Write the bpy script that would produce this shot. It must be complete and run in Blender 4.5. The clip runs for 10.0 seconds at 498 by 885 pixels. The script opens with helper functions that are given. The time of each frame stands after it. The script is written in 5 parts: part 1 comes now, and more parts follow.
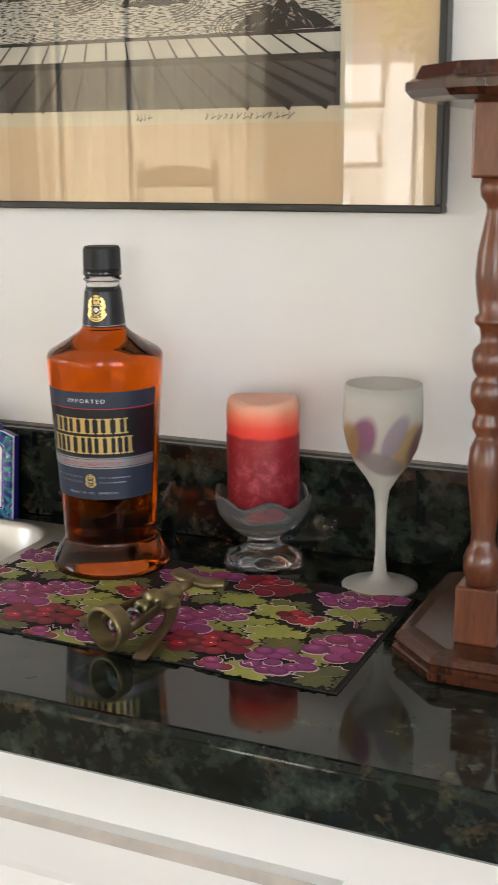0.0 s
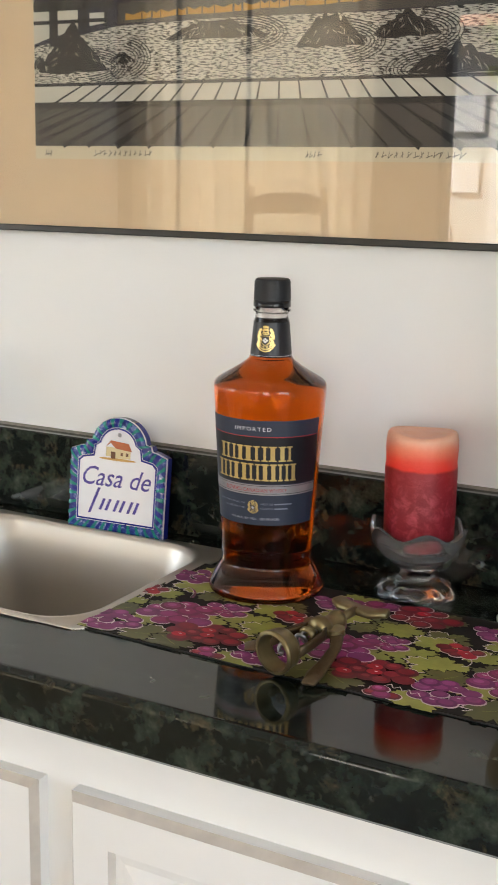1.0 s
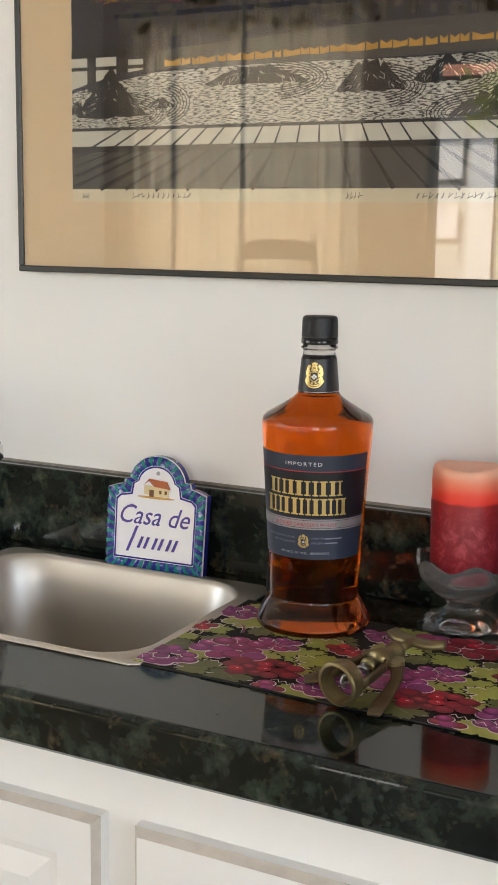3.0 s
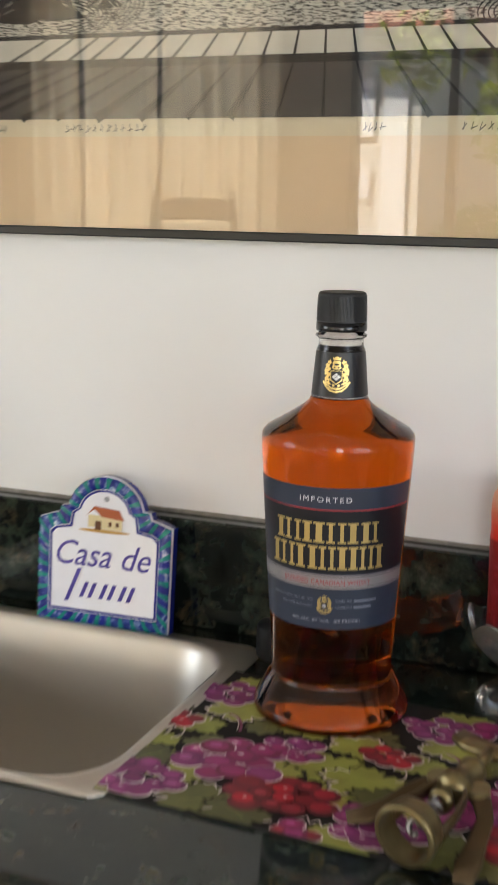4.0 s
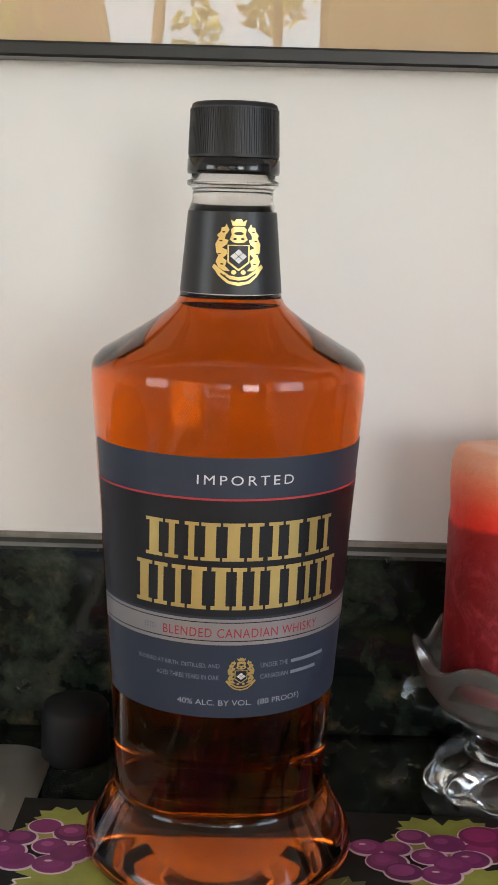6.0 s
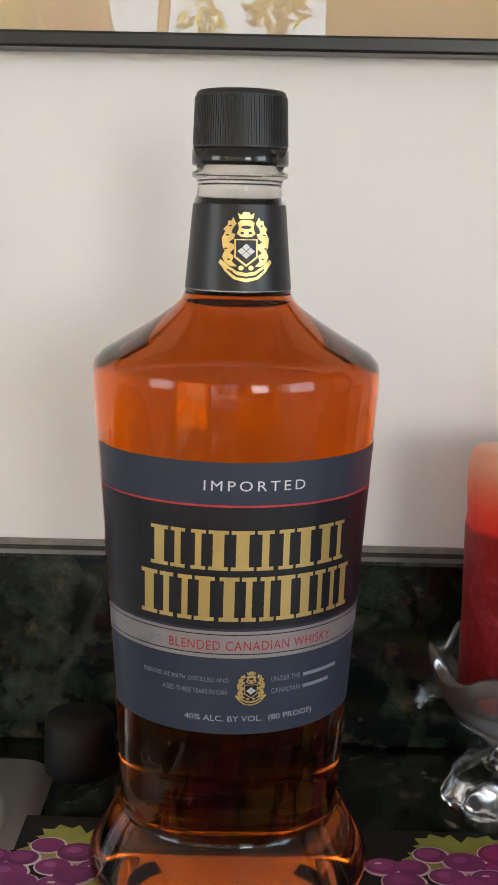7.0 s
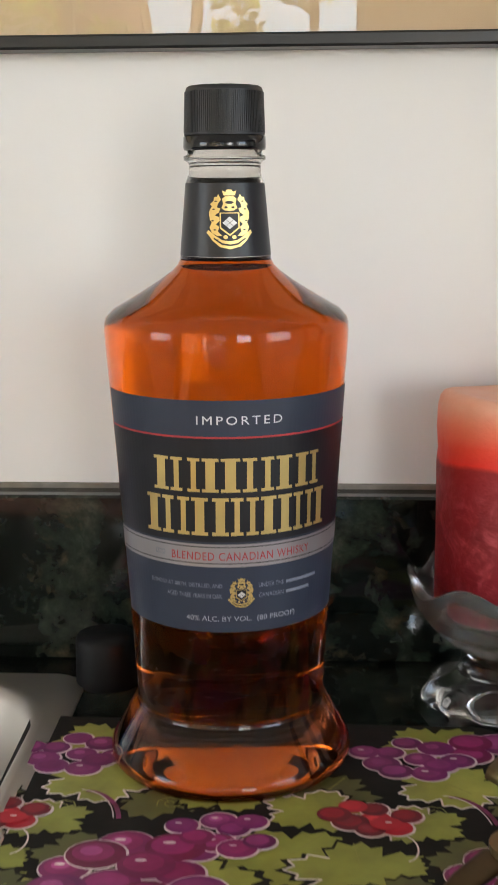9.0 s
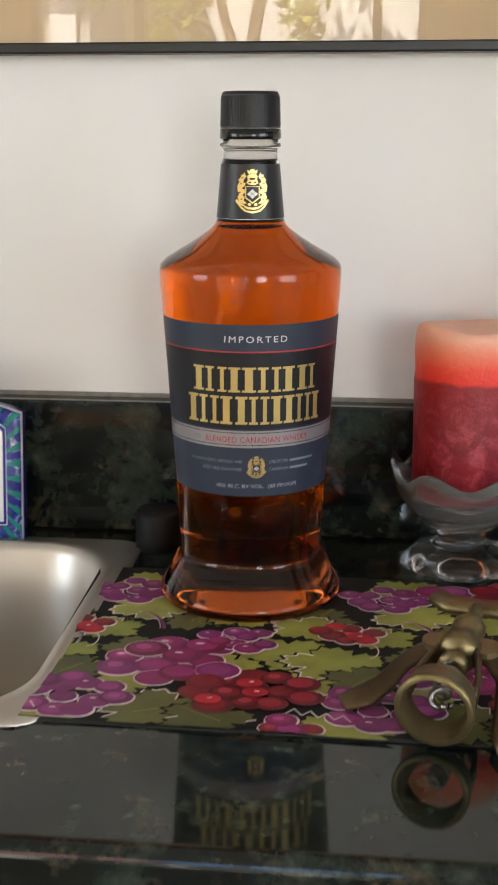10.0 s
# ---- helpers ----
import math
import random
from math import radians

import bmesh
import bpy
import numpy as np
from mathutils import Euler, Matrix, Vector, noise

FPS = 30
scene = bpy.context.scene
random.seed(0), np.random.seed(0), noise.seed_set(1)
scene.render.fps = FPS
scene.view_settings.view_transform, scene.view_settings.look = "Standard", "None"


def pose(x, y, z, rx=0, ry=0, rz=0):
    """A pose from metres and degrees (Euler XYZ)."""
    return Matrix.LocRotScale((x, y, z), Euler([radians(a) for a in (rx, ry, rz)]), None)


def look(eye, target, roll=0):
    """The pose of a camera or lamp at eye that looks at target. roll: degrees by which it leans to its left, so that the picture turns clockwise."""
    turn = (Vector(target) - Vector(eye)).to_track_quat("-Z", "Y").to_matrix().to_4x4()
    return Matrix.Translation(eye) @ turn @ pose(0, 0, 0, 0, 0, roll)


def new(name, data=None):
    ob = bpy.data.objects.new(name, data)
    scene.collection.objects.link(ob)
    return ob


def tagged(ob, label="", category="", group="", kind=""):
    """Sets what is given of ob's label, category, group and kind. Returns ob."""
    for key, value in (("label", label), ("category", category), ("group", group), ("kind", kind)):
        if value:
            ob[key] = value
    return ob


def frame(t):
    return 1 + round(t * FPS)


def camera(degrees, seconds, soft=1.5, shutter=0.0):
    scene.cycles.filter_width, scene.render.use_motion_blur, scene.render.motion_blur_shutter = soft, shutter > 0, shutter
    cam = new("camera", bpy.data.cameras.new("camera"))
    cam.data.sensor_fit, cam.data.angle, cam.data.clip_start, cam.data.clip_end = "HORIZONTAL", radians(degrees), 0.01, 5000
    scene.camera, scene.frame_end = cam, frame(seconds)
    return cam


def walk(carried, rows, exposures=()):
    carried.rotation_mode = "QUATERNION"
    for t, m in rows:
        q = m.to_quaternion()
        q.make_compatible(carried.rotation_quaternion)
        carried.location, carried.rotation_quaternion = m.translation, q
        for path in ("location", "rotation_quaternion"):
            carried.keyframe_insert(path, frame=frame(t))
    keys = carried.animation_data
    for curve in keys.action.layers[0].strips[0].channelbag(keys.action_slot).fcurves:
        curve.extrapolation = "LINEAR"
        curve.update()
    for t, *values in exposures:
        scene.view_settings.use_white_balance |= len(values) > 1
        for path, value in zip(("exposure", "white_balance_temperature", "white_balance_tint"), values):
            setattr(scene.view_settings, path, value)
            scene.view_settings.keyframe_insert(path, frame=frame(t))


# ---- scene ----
cam = camera(23.4, 10.0, shutter=0.3)
PATH = [
    (0, (0.598, -0.986, 1.294), (-0.2, 0.79, 0.834), -0.3),
    (0.5, (0.563, -1.014, 1.3), (-0.293, 0.738, 0.856), 0.7),
    (1, (0.536, -1.041, 1.305), (-0.383, 0.684, 0.882), 1.1),
    (1.5, (0.526, -1.068, 1.311), (-0.413, 0.656, 0.931), 0.9),
    (2, (0.501, -1.087, 1.308), (-0.431, 0.649, 0.964), 0.9),
    (2.5, (0.5, -1.09, 1.31), (-0.427, 0.65, 0.975), 0.5),
    (2.7, (0.494, -1.092, 1.306), (-0.419, 0.656, 0.972), 0.5),
    (3.8, (0.332, -0.94, 1.277), (-0.456, 0.855, 0.878), 1.5),
    (4, (0.262, -0.817, 1.281), (-0.467, 1.001, 0.877), 0.9),
    (4.5, (0.153, -0.653, 1.251), (-0.419, 1.216, 0.833), 2.0),
    (5, (0.06, -0.567, 1.195), (-0.229, 1.37, 0.798), 1.2),
    (5.5, (0.018, -0.515, 1.171), (-0.1, 1.443, 0.784), 1.3),
    (5.7, (0.017, -0.5, 1.177), (-0.03, 1.461, 0.785), 1.5),
    (6.8, (0.007, -0.47, 1.165), (0.024, 1.5, 0.825), 1.6),
    (7, (0.014, -0.465, 1.172), (-0.005, 1.498, 0.79), 1.2),
    (7.5, (0.013, -0.461, 1.169), (-0.016, 1.499, 0.772), 0.8),
    (8, (0.016, -0.468, 1.17), (-0.022, 1.492, 0.772), 0.3),
    (8.5, (0.024, -0.488, 1.173), (-0.025, 1.472, 0.777), -0.2),
    (9, (0.041, -0.546, 1.172), (-0.056, 1.408, 0.755), -0.4),
    (9.5, (0.07, -0.643, 1.181), (-0.078, 1.301, 0.737), -0.3),
    (10, (0.08, -0.733, 1.192), (-0.122, 1.193, 0.691), 0.0),
]
walk(cam, [(t, look(eye, target, roll)) for t, eye, target, roll in PATH], [(t, stops, 6500, 10.5) for t, stops in ((0.0, 2.56), (1.2, 2.49), (2.0, 2.42), (2.7, 2.41), (4.0, 2.45), (5.5, 2.46), (7.5, 2.48), (8.5, 2.50), (9.4, 2.56), (10.0, 2.53))])

# ---- world, sun and large lights ----
world = bpy.data.worlds.new("world")
scene.world = world
world.use_nodes = True
wn = world.node_tree.nodes
sky = wn.new("ShaderNodeTexSky")
sky.sky_type, sky.sun_disc = "NISHITA", False
sky.sun_elevation, sky.sun_rotation = radians(45), radians(-29)
world.node_tree.links.new(sky.outputs[0], wn["Background"].inputs[0])
wn["Background"].inputs[1].default_value = 0.15

SUN = new("sun", bpy.data.lights.new("sun", "SUN"))
SUN.data.energy, SUN.data.angle, SUN.data.color = 5.0, radians(0.5), (1.0, 0.95, 0.86)
SUN.matrix_basis = look((-6.5, 3.0, 10.5), (-1.5, -6.0, 0))


def area_lamp(name, x, y, z, target, sx, sy, power, color):
    lamp = new(name, bpy.data.lights.new(name, "AREA"))
    lamp.data.shape, lamp.data.size, lamp.data.size_y = "RECTANGLE", sx, sy
    lamp.data.energy, lamp.data.color = power, color
    lamp.matrix_basis = look((x, y, z), target)
    return lamp


# daylight by added unseen side windows, the curtained window and the window beside the door
area_lamp("unseen_window_daylight", -2.98, -1.9, 1.5, (0, -0.9, 1.2), 1.38, 1.28, 3.6, (1.0, 0.97, 0.93))
area_lamp("unseen_window_daylight", 2.38, -1.9, 1.5, (0, -0.9, 1.2), 1.38, 1.28, 2.6, (0.97, 0.98, 1.0))
area_lamp("curtain_daylight", -2.21, -3.97, 1.2, (-2.21, 0, 1.2), 1.1, 1.9, 4.6, (1.0, 0.95, 0.84))

area_lamp("unseen_window_daylight", 1.40, -3.93, 1.45, (1.40, 0, 1.35), 0.98, 1.18, 4.6, (1.0, 0.98, 0.95))

# ---- materials ----


class Mat:
    """A node material with a principled surface, and short calls for its textures."""

    def __init__(self, name, color=(0.5, 0.5, 0.5), rough=0.5, metal=0.0, spec=0.5):
        self.m = bpy.data.materials.new(name)
        self.m.use_nodes = True
        self.t = self.m.node_tree
        self.b = self.t.nodes["Principled BSDF"]
        self.set("Base Color", (*color, 1))
        self.set("Roughness", rough)
        self.set("Metallic", metal)
        self.set("Specular IOR Level", spec)
        self.co = None

    def set(self, key, value):
        self.b.inputs[key].default_value = value
        return self

    def coords(self, scale=(1, 1, 1), turn=(0, 0, 0)):
        c = self.t.nodes.new("ShaderNodeTexCoord")
        mp = self.t.nodes.new("ShaderNodeMapping")
        mp.inputs["Scale"].default_value = scale
        mp.inputs["Rotation"].default_value = turn
        self.t.links.new(c.outputs["Object"], mp.inputs[0])
        return mp.outputs[0]

    def noise(self, scale, detail=4, rough=0.6, co=None, distort=0.0):
        n = self.t.nodes.new("ShaderNodeTexNoise")
        n.inputs["Scale"].default_value, n.inputs["Detail"].default_value = scale, detail
        n.inputs["Roughness"].default_value, n.inputs["Distortion"].default_value = rough, distort
        self.t.links.new(co or self.coords(), n.inputs["Vector"])
        return n.outputs[0]

    def cells(self, scale, co=None, feature="F1"):
        n = self.t.nodes.new("ShaderNodeTexVoronoi")
        n.feature = feature
        n.inputs["Scale"].default_value = scale
        self.t.links.new(co or self.coords(), n.inputs["Vector"])
        return n.outputs[0]

    def wave(self, scale, distort=2.0, detail=2.0, co=None, dscale=1.0):
        n = self.t.nodes.new("ShaderNodeTexWave")
        n.inputs["Scale"].default_value, n.inputs["Distortion"].default_value = scale, distort
        n.inputs["Detail"].default_value, n.inputs["Detail Scale"].default_value = detail, dscale
        self.t.links.new(co or self.coords(), n.inputs["Vector"])
        return n.outputs["Fac"]

    def ramp(self, fac, stops):
        r = self.t.nodes.new("ShaderNodeValToRGB")
        el = r.color_ramp.elements
        while len(el) < len(stops):
            el.new(0.5)
        for e, (p, c) in zip(el, stops):
            e.position = p
            e.color = (*c, 1) if len(c) == 3 else c
        self.t.links.new(fac, r.inputs[0])
        return r.outputs[0]

    def mix(self, fac, a, b, mode="MIX"):
        n = self.t.nodes.new("ShaderNodeMix")
        n.data_type, n.blend_type = "RGBA", mode
        for slot, v in ((n.inputs[0], fac), (n.inputs[6], a), (n.inputs[7], b)):
            if hasattr(v, "is_linked"):
                self.t.links.new(v, slot)
            elif isinstance(v, (int, float)):
                slot.default_value = v
            else:
                slot.default_value = (*v, 1)
        return n.outputs[2]

    def color(self, out):
        self.t.links.new(out, self.b.inputs["Base Color"])
        return self

    def rough(self, out, lo, hi):
        r = self.t.nodes.new("ShaderNodeMapRange")
        r.inputs[3].default_value, r.inputs[4].default_value = lo, hi
        self.t.links.new(out, r.inputs[0])
        self.t.links.new(r.outputs[0], self.b.inputs["Roughness"])
        return self

    def bump(self, out, strength, distance=0.001):
        n = self.t.nodes.new("ShaderNodeBump")
        n.inputs["Strength"].default_value, n.inputs["Distance"].default_value = strength, distance
        self.t.links.new(out, n.inputs["Height"])
        self.t.links.new(n.outputs[0], self.b.inputs["Normal"])
        return self


def wall_paint():
    k = Mat("wall_paint", (0.78, 0.76, 0.73), 0.6)
    n = k.noise(3, 3)
    k.color(k.mix(n, (0.80, 0.785, 0.76), (0.76, 0.74, 0.715)))
    return k.bump(k.noise(160, 4, 0.7), 0.12, 0.0006).m


def granite():
    k = Mat("granite", (0.02, 0.03, 0.025), 0.08, 0, 0.4)
    big = k.noise(26, 7, 0.68, distort=0.25)
    base = k.ramp(big, [(0.34, (0.0018, 0.003, 0.0026)), (0.47, (0.006, 0.009, 0.0075)), (0.57, (0.018, 0.025, 0.018)), (0.70, (0.052, 0.060, 0.044))])
    warm = k.ramp(k.noise(34, 6, 0.7, distort=0.3), [(0.56, (0, 0, 0)), (0.70, (0.7, 0.7, 0.7))])
    base = k.mix(warm, base, (0.075, 0.055, 0.030))
    cell = k.cells(85)
    flake = k.ramp(cell, [(0.0, (1, 1, 1)), (0.20, (0.3, 0.3, 0.3)), (0.42, (0, 0, 0))])
    where = k.ramp(k.noise(13, 3), [(0.46, (0, 0, 0)), (0.66, (0.45, 0.45, 0.45))])
    base = k.mix(k.mix(1.0, flake, where, "MULTIPLY"), base, (0.10, 0.115, 0.095))
    fine = k.ramp(k.noise(120, 3, 0.6), [(0.32, (0.55, 0.55, 0.55)), (0.68, (1.45, 1.45, 1.45))])
    k.color(k.mix(1.0, base, fine, "MULTIPLY"))
    return k.rough(k.noise(30, 3), 0.03, 0.09).m


def wood(name, dark, light, rough=0.35, scale=1.0):
    k = Mat(name, dark, rough)
    co = k.coords((14 * scale, 14 * scale, 2.2 * scale))
    g = k.noise(3, 6, 0.65, co, 0.6)
    f = k.noise(22, 4, 0.7, co)
    base = k.ramp(g, [(0.3, dark), (0.7, light)])
    k.color(k.mix(k.ramp(f, [(0.4, (0, 0, 0)), (0.7, (0.5, 0.5, 0.5))]), base, tuple(c * 0.45 for c in dark)))
    k.set("Coat Weight", 0.35).set("Coat Roughness", 0.2)
    return k.bump(f, 0.12, 0.0006).m


def plain(name, color, rough=0.5, metal=0.0, vary=0.12, scale=30, bump=0.0, spec=0.5):
    k = Mat(name, color, rough, metal, spec)
    k.color(k.mix(k.noise(scale, 4), tuple(c * (1 - vary) for c in color), tuple(min(1, c * (1 + vary)) for c in color)))
    if bump:
        k.bump(k.noise(scale * 6, 4), bump)
    return k.m


def clear(name, color, ior=1.45, rough=0.0):
    k = Mat(name, color, rough)
    k.set("Transmission Weight", 1.0).set("IOR", ior)
    return k.m


def pane_glass(name, ior=1.9):
    m = bpy.data.materials.new(name)
    m.use_nodes = True
    t = m.node_tree
    t.nodes.remove(t.nodes["Principled BSDF"])
    see, shine, mx, fr = (t.nodes.new("ShaderNode" + n) for n in ("BsdfTransparent", "BsdfGlossy", "MixShader", "Fresnel"))
    shine.inputs["Roughness"].default_value = 0.0
    fr.inputs["IOR"].default_value = ior
    t.links.new(fr.outputs[0], mx.inputs[0])
    t.links.new(see.outputs[0], mx.inputs[1])
    t.links.new(shine.outputs[0], mx.inputs[2])
    t.links.new(mx.outputs[0], t.nodes["Material Output"].inputs[0])
    return m


PAINT = wall_paint()
GRANITE = granite()
STAND_WOOD = wood("cherry_wood", (0.070, 0.018, 0.007), (0.20, 0.060, 0.022), 0.34)
PLATE_WOOD = wood("dark_cherry_wood", (0.028, 0.008, 0.004), (0.085, 0.026, 0.011), 0.22)
CABINET = plain("cabinet_paint", (0.80, 0.775, 0.73), 0.38, 0, 0.03, 8, 0.05)
FRAME_BLACK = plain("black_frame", (0.012, 0.012, 0.012), 0.35, 0, 0.2, 60)
PANE = pane_glass("picture_glass")
MATBOARD = plain("mat_board", (0.70, 0.545, 0.36), 0.85, 0, 0.04, 40, 0.05)

# ---- mesh helpers ----


def mesh_of(bm, name):
    me = bpy.data.meshes.new(name)
    bm.normal_update()
    bm.to_mesh(me)
    bm.free()
    return me


def thing(name, bm, material, label, category, at=None, kind="", group="", smooth=False):
    ob = new(name, mesh_of(bm, name))
    ob.data.materials.append(material)
    if smooth:
        ob.data.shade_smooth()
    if at is not None:
        ob.matrix_basis = at
    return tagged(ob, label, category, group, kind)


def holder(name, label, category, at, group=""):
    ob = new(name)
    ob.empty_display_size = 0.02
    ob.matrix_basis = at
    return tagged(ob, label, category, group)


def part(name, bm, material, parent, label="", smooth=False, at=None):
    ob = new(name, mesh_of(bm, name))
    ob.data.materials.append(material)
    if smooth:
        ob.data.shade_smooth()
    ob.parent = parent
    if at is not None:
        ob.matrix_basis = at
    return tagged(ob, label) if label else ob


def box(x0, x1, y0, y1, z0, z1, bevel=0.0, seg=2, bm=None):
    bm = bm or bmesh.new()
    vs = [bm.verts.new(p) for p in ((x0, y0, z0), (x1, y0, z0), (x1, y1, z0), (x0, y1, z0), (x0, y0, z1), (x1, y0, z1), (x1, y1, z1), (x0, y1, z1))]
    fs = [bm.faces.new([vs[i] for i in f]) for f in ((3, 2, 1, 0), (4, 5, 6, 7), (0, 1, 5, 4), (1, 2, 6, 5), (2, 3, 7, 6), (3, 0, 4, 7))]
    if bevel:
        es = {e for f in fs for e in f.edges}
        bmesh.ops.bevel(bm, geom=list(es), offset=bevel, segments=seg, profile=0.5, affect="EDGES")
    return bm


def lathe(profile, seg=48, bm=None, center=(0, 0, 0), wobble=None):
    """Turns (radius, height) pairs round the z axis; a radius of 0 closes the end."""
    bm = bm or bmesh.new()
    cx, cy, cz = center
    rings = []
    for r, z in profile:
        if r <= 1e-6:
            rings.append([bm.verts.new((cx, cy, cz + z))])
        else:
            ring = []
            for i in range(seg):
                a = 2 * math.pi * i / seg
                rr, zz = (r, z) if wobble is None else wobble(r, z, a)
                ring.append(bm.verts.new((cx + rr * math.cos(a), cy + rr * math.sin(a), cz + zz)))
            rings.append(ring)
    for a, b in zip(rings, rings[1:]):
        for i in range(seg):
            j = (i + 1) % seg
            if len(a) == 1 and len(b) > 1:
                bm.faces.new((a[0], b[j], b[i]))
            elif len(b) == 1 and len(a) > 1:
                bm.faces.new((a[i], a[j], b[0]))
            elif len(a) > 1:
                bm.faces.new((a[i], a[j], b[j], b[i]))
    return bm


def slab(points, z0, z1, bm=None):
    """A flat plate with the outline points, from z0 to z1."""
    bm = bm or bmesh.new()
    lo = [bm.verts.new((x, y, z0)) for x, y in points]
    hi = [bm.verts.new((x, y, z1)) for x, y in points]
    bm.faces.new(hi)
    bm.faces.new(lo[::-1])
    n = len(points)
    for i in range(n):
        j = (i + 1) % n
        bm.faces.new((lo[i], lo[j], hi[j], hi[i]))
    return bm


def round_rect(x0, x1, y0, y1, r, n=8):
    pts = []
    for cx, cy, a0 in ((x1 - r, y1 - r, 0), (x0 + r, y1 - r, 90), (x0 + r, y0 + r, 180), (x1 - r, y0 + r, 270)):
        for i in range(n + 1):
            a = radians(a0 + 90 * i / n)
            pts.append((cx + r * math.cos(a), cy + r * math.sin(a)))
    return pts


def bridge(bm, loops, close_last=True):
    """Joins loops of 3D points, each with as many points, into one skin."""
    rows = [[bm.verts.new(p) for p in loop] for loop in loops]
    n = len(rows[0])
    for a, b in zip(rows, rows[1:]):
        for i in range(n):
            j = (i + 1) % n
            bm.faces.new((a[i], a[j], b[j], b[i]))
    if close_last:
        bm.faces.new(rows[-1])
    return bm


def tube(points, radius, seg=10, bm=None):
    """A round bar along 3D points; radius is one number or one for each point."""
    bm = bm or bmesh.new()
    pts = [Vector(p) for p in points]
    rad = radius if isinstance(radius, (list, tuple)) else [radius] * len(pts)
    rows = []
    for i, p in enumerate(pts):
        d = (pts[min(i + 1, len(pts) - 1)] - pts[max(i - 1, 0)]).normalized()
        side = d.cross(Vector((0, 0, 1)) if abs(d.z) < 0.95 else Vector((1, 0, 0))).normalized()
        up = side.cross(d)
        rows.append([bm.verts.new(p + rad[i] * (side * math.cos(2 * math.pi * k / seg) + up * math.sin(2 * math.pi * k / seg))) for k in range(seg)])
    for a, b in zip(rows, rows[1:]):
        for i in range(seg):
            j = (i + 1) % seg
            bm.faces.new((a[i], a[j], b[j], b[i]))
    bm.faces.new(rows[0][::-1])
    bm.faces.new(rows[-1])
    return bm


# ---- the room ----
WALL_Y = 0.135
COUNTER_Z = 0.9
X0, X1, Y0 = -3.0, 2.4, -3.9
TAN = plain("tan_wall_paint", (0.55, 0.43, 0.31), 0.6, 0, 0.04, 4, 0.04)

thing("wall_north", box(X0 - 0.12, X1 + 0.12, WALL_Y, WALL_Y + 0.12, 0, 2.6), PAINT, "off-white painted wall behind the bar", "wall", kind="structure")
# side walls, each with an unseen window added for fill light
for name, xa in (("wall_west", X0 - 0.12), ("wall_east", X1)):
    bm = box(xa, xa + 0.12, Y0, WALL_Y - 0.003, 0, 0.85)
    box(xa, xa + 0.12, Y0, WALL_Y - 0.003, 2.15, 2.6, bm=bm)
    box(xa, xa + 0.12, Y0, -2.65, 0.85, 2.15, bm=bm)
    box(xa, xa + 0.12, -1.15, WALL_Y - 0.003, 0.85, 2.15, bm=bm)
    thing(name, bm, PAINT, "off-white painted wall with an added unseen window", "wall", kind="structure")
# south wall with the glazed door
DX0, DX1, DTOP = -1.30, 0.25, 2.08
CW0, CW1 = -2.78, -1.64
bm = box(X0 - 0.12, CW0, Y0 - 0.12, Y0 - 0.002, 0, 2.6)
box(CW0, CW1, Y0 - 0.12, Y0 - 0.002, 2.2, 2.6, bm=bm)
box(CW0, CW1, Y0 - 0.12, Y0 - 0.002, 0, 0.25, bm=bm)
box(CW1, DX0, Y0 - 0.12, Y0 - 0.002, 0, 2.6, bm=bm)
box(DX1, 0.88, Y0 - 0.12, Y0 - 0.002, 0, 2.6, bm=bm)
box(1.92, X1 + 0.12, Y0 - 0.12, Y0 - 0.002, 0, 2.6, bm=bm)
box(0.88, 1.92, Y0 - 0.12, Y0 - 0.002, 0, 0.82, bm=bm)
box(0.88, 1.92, Y0 - 0.12, Y0 - 0.002, 2.08, 2.6, bm=bm)
box(DX0, DX1, Y0 - 0.12, Y0 - 0.002, DTOP, 2.6, bm=bm)
thing("wall_south", bm, TAN, "tan painted wall with a sliding glass door", "wall", kind="structure")
thing("floor", box(X0, X1, Y0, WALL_Y, -0.05, 0), wood("floor_wood", (0.16, 0.11, 0.065), (0.30, 0.22, 0.14), 0.4, 0.4), "brown wooden floor", "floor", kind="structure")
thing("ceiling", box(X0, X1, Y0, WALL_Y - 0.003, 2.6, 2.65), plain("ceiling_paint", (0.75, 0.74, 0.72), 0.7, 0, 0.03, 5), "white painted ceiling", "ceiling", kind="structure")

# ---- counter, backsplash and cabinet ----
CX0, CX1 = -1.5, 1.5
FRONT_Y = -0.296
SINK = (-0.447, -0.082, -0.212, 0.090)      # outer edge of the sink's flange

# granite top with a rounded front edge and the cut-out for the sink
SX0, SX1, SY0, SY1 = -0.434, -0.095, -0.199, 0.077


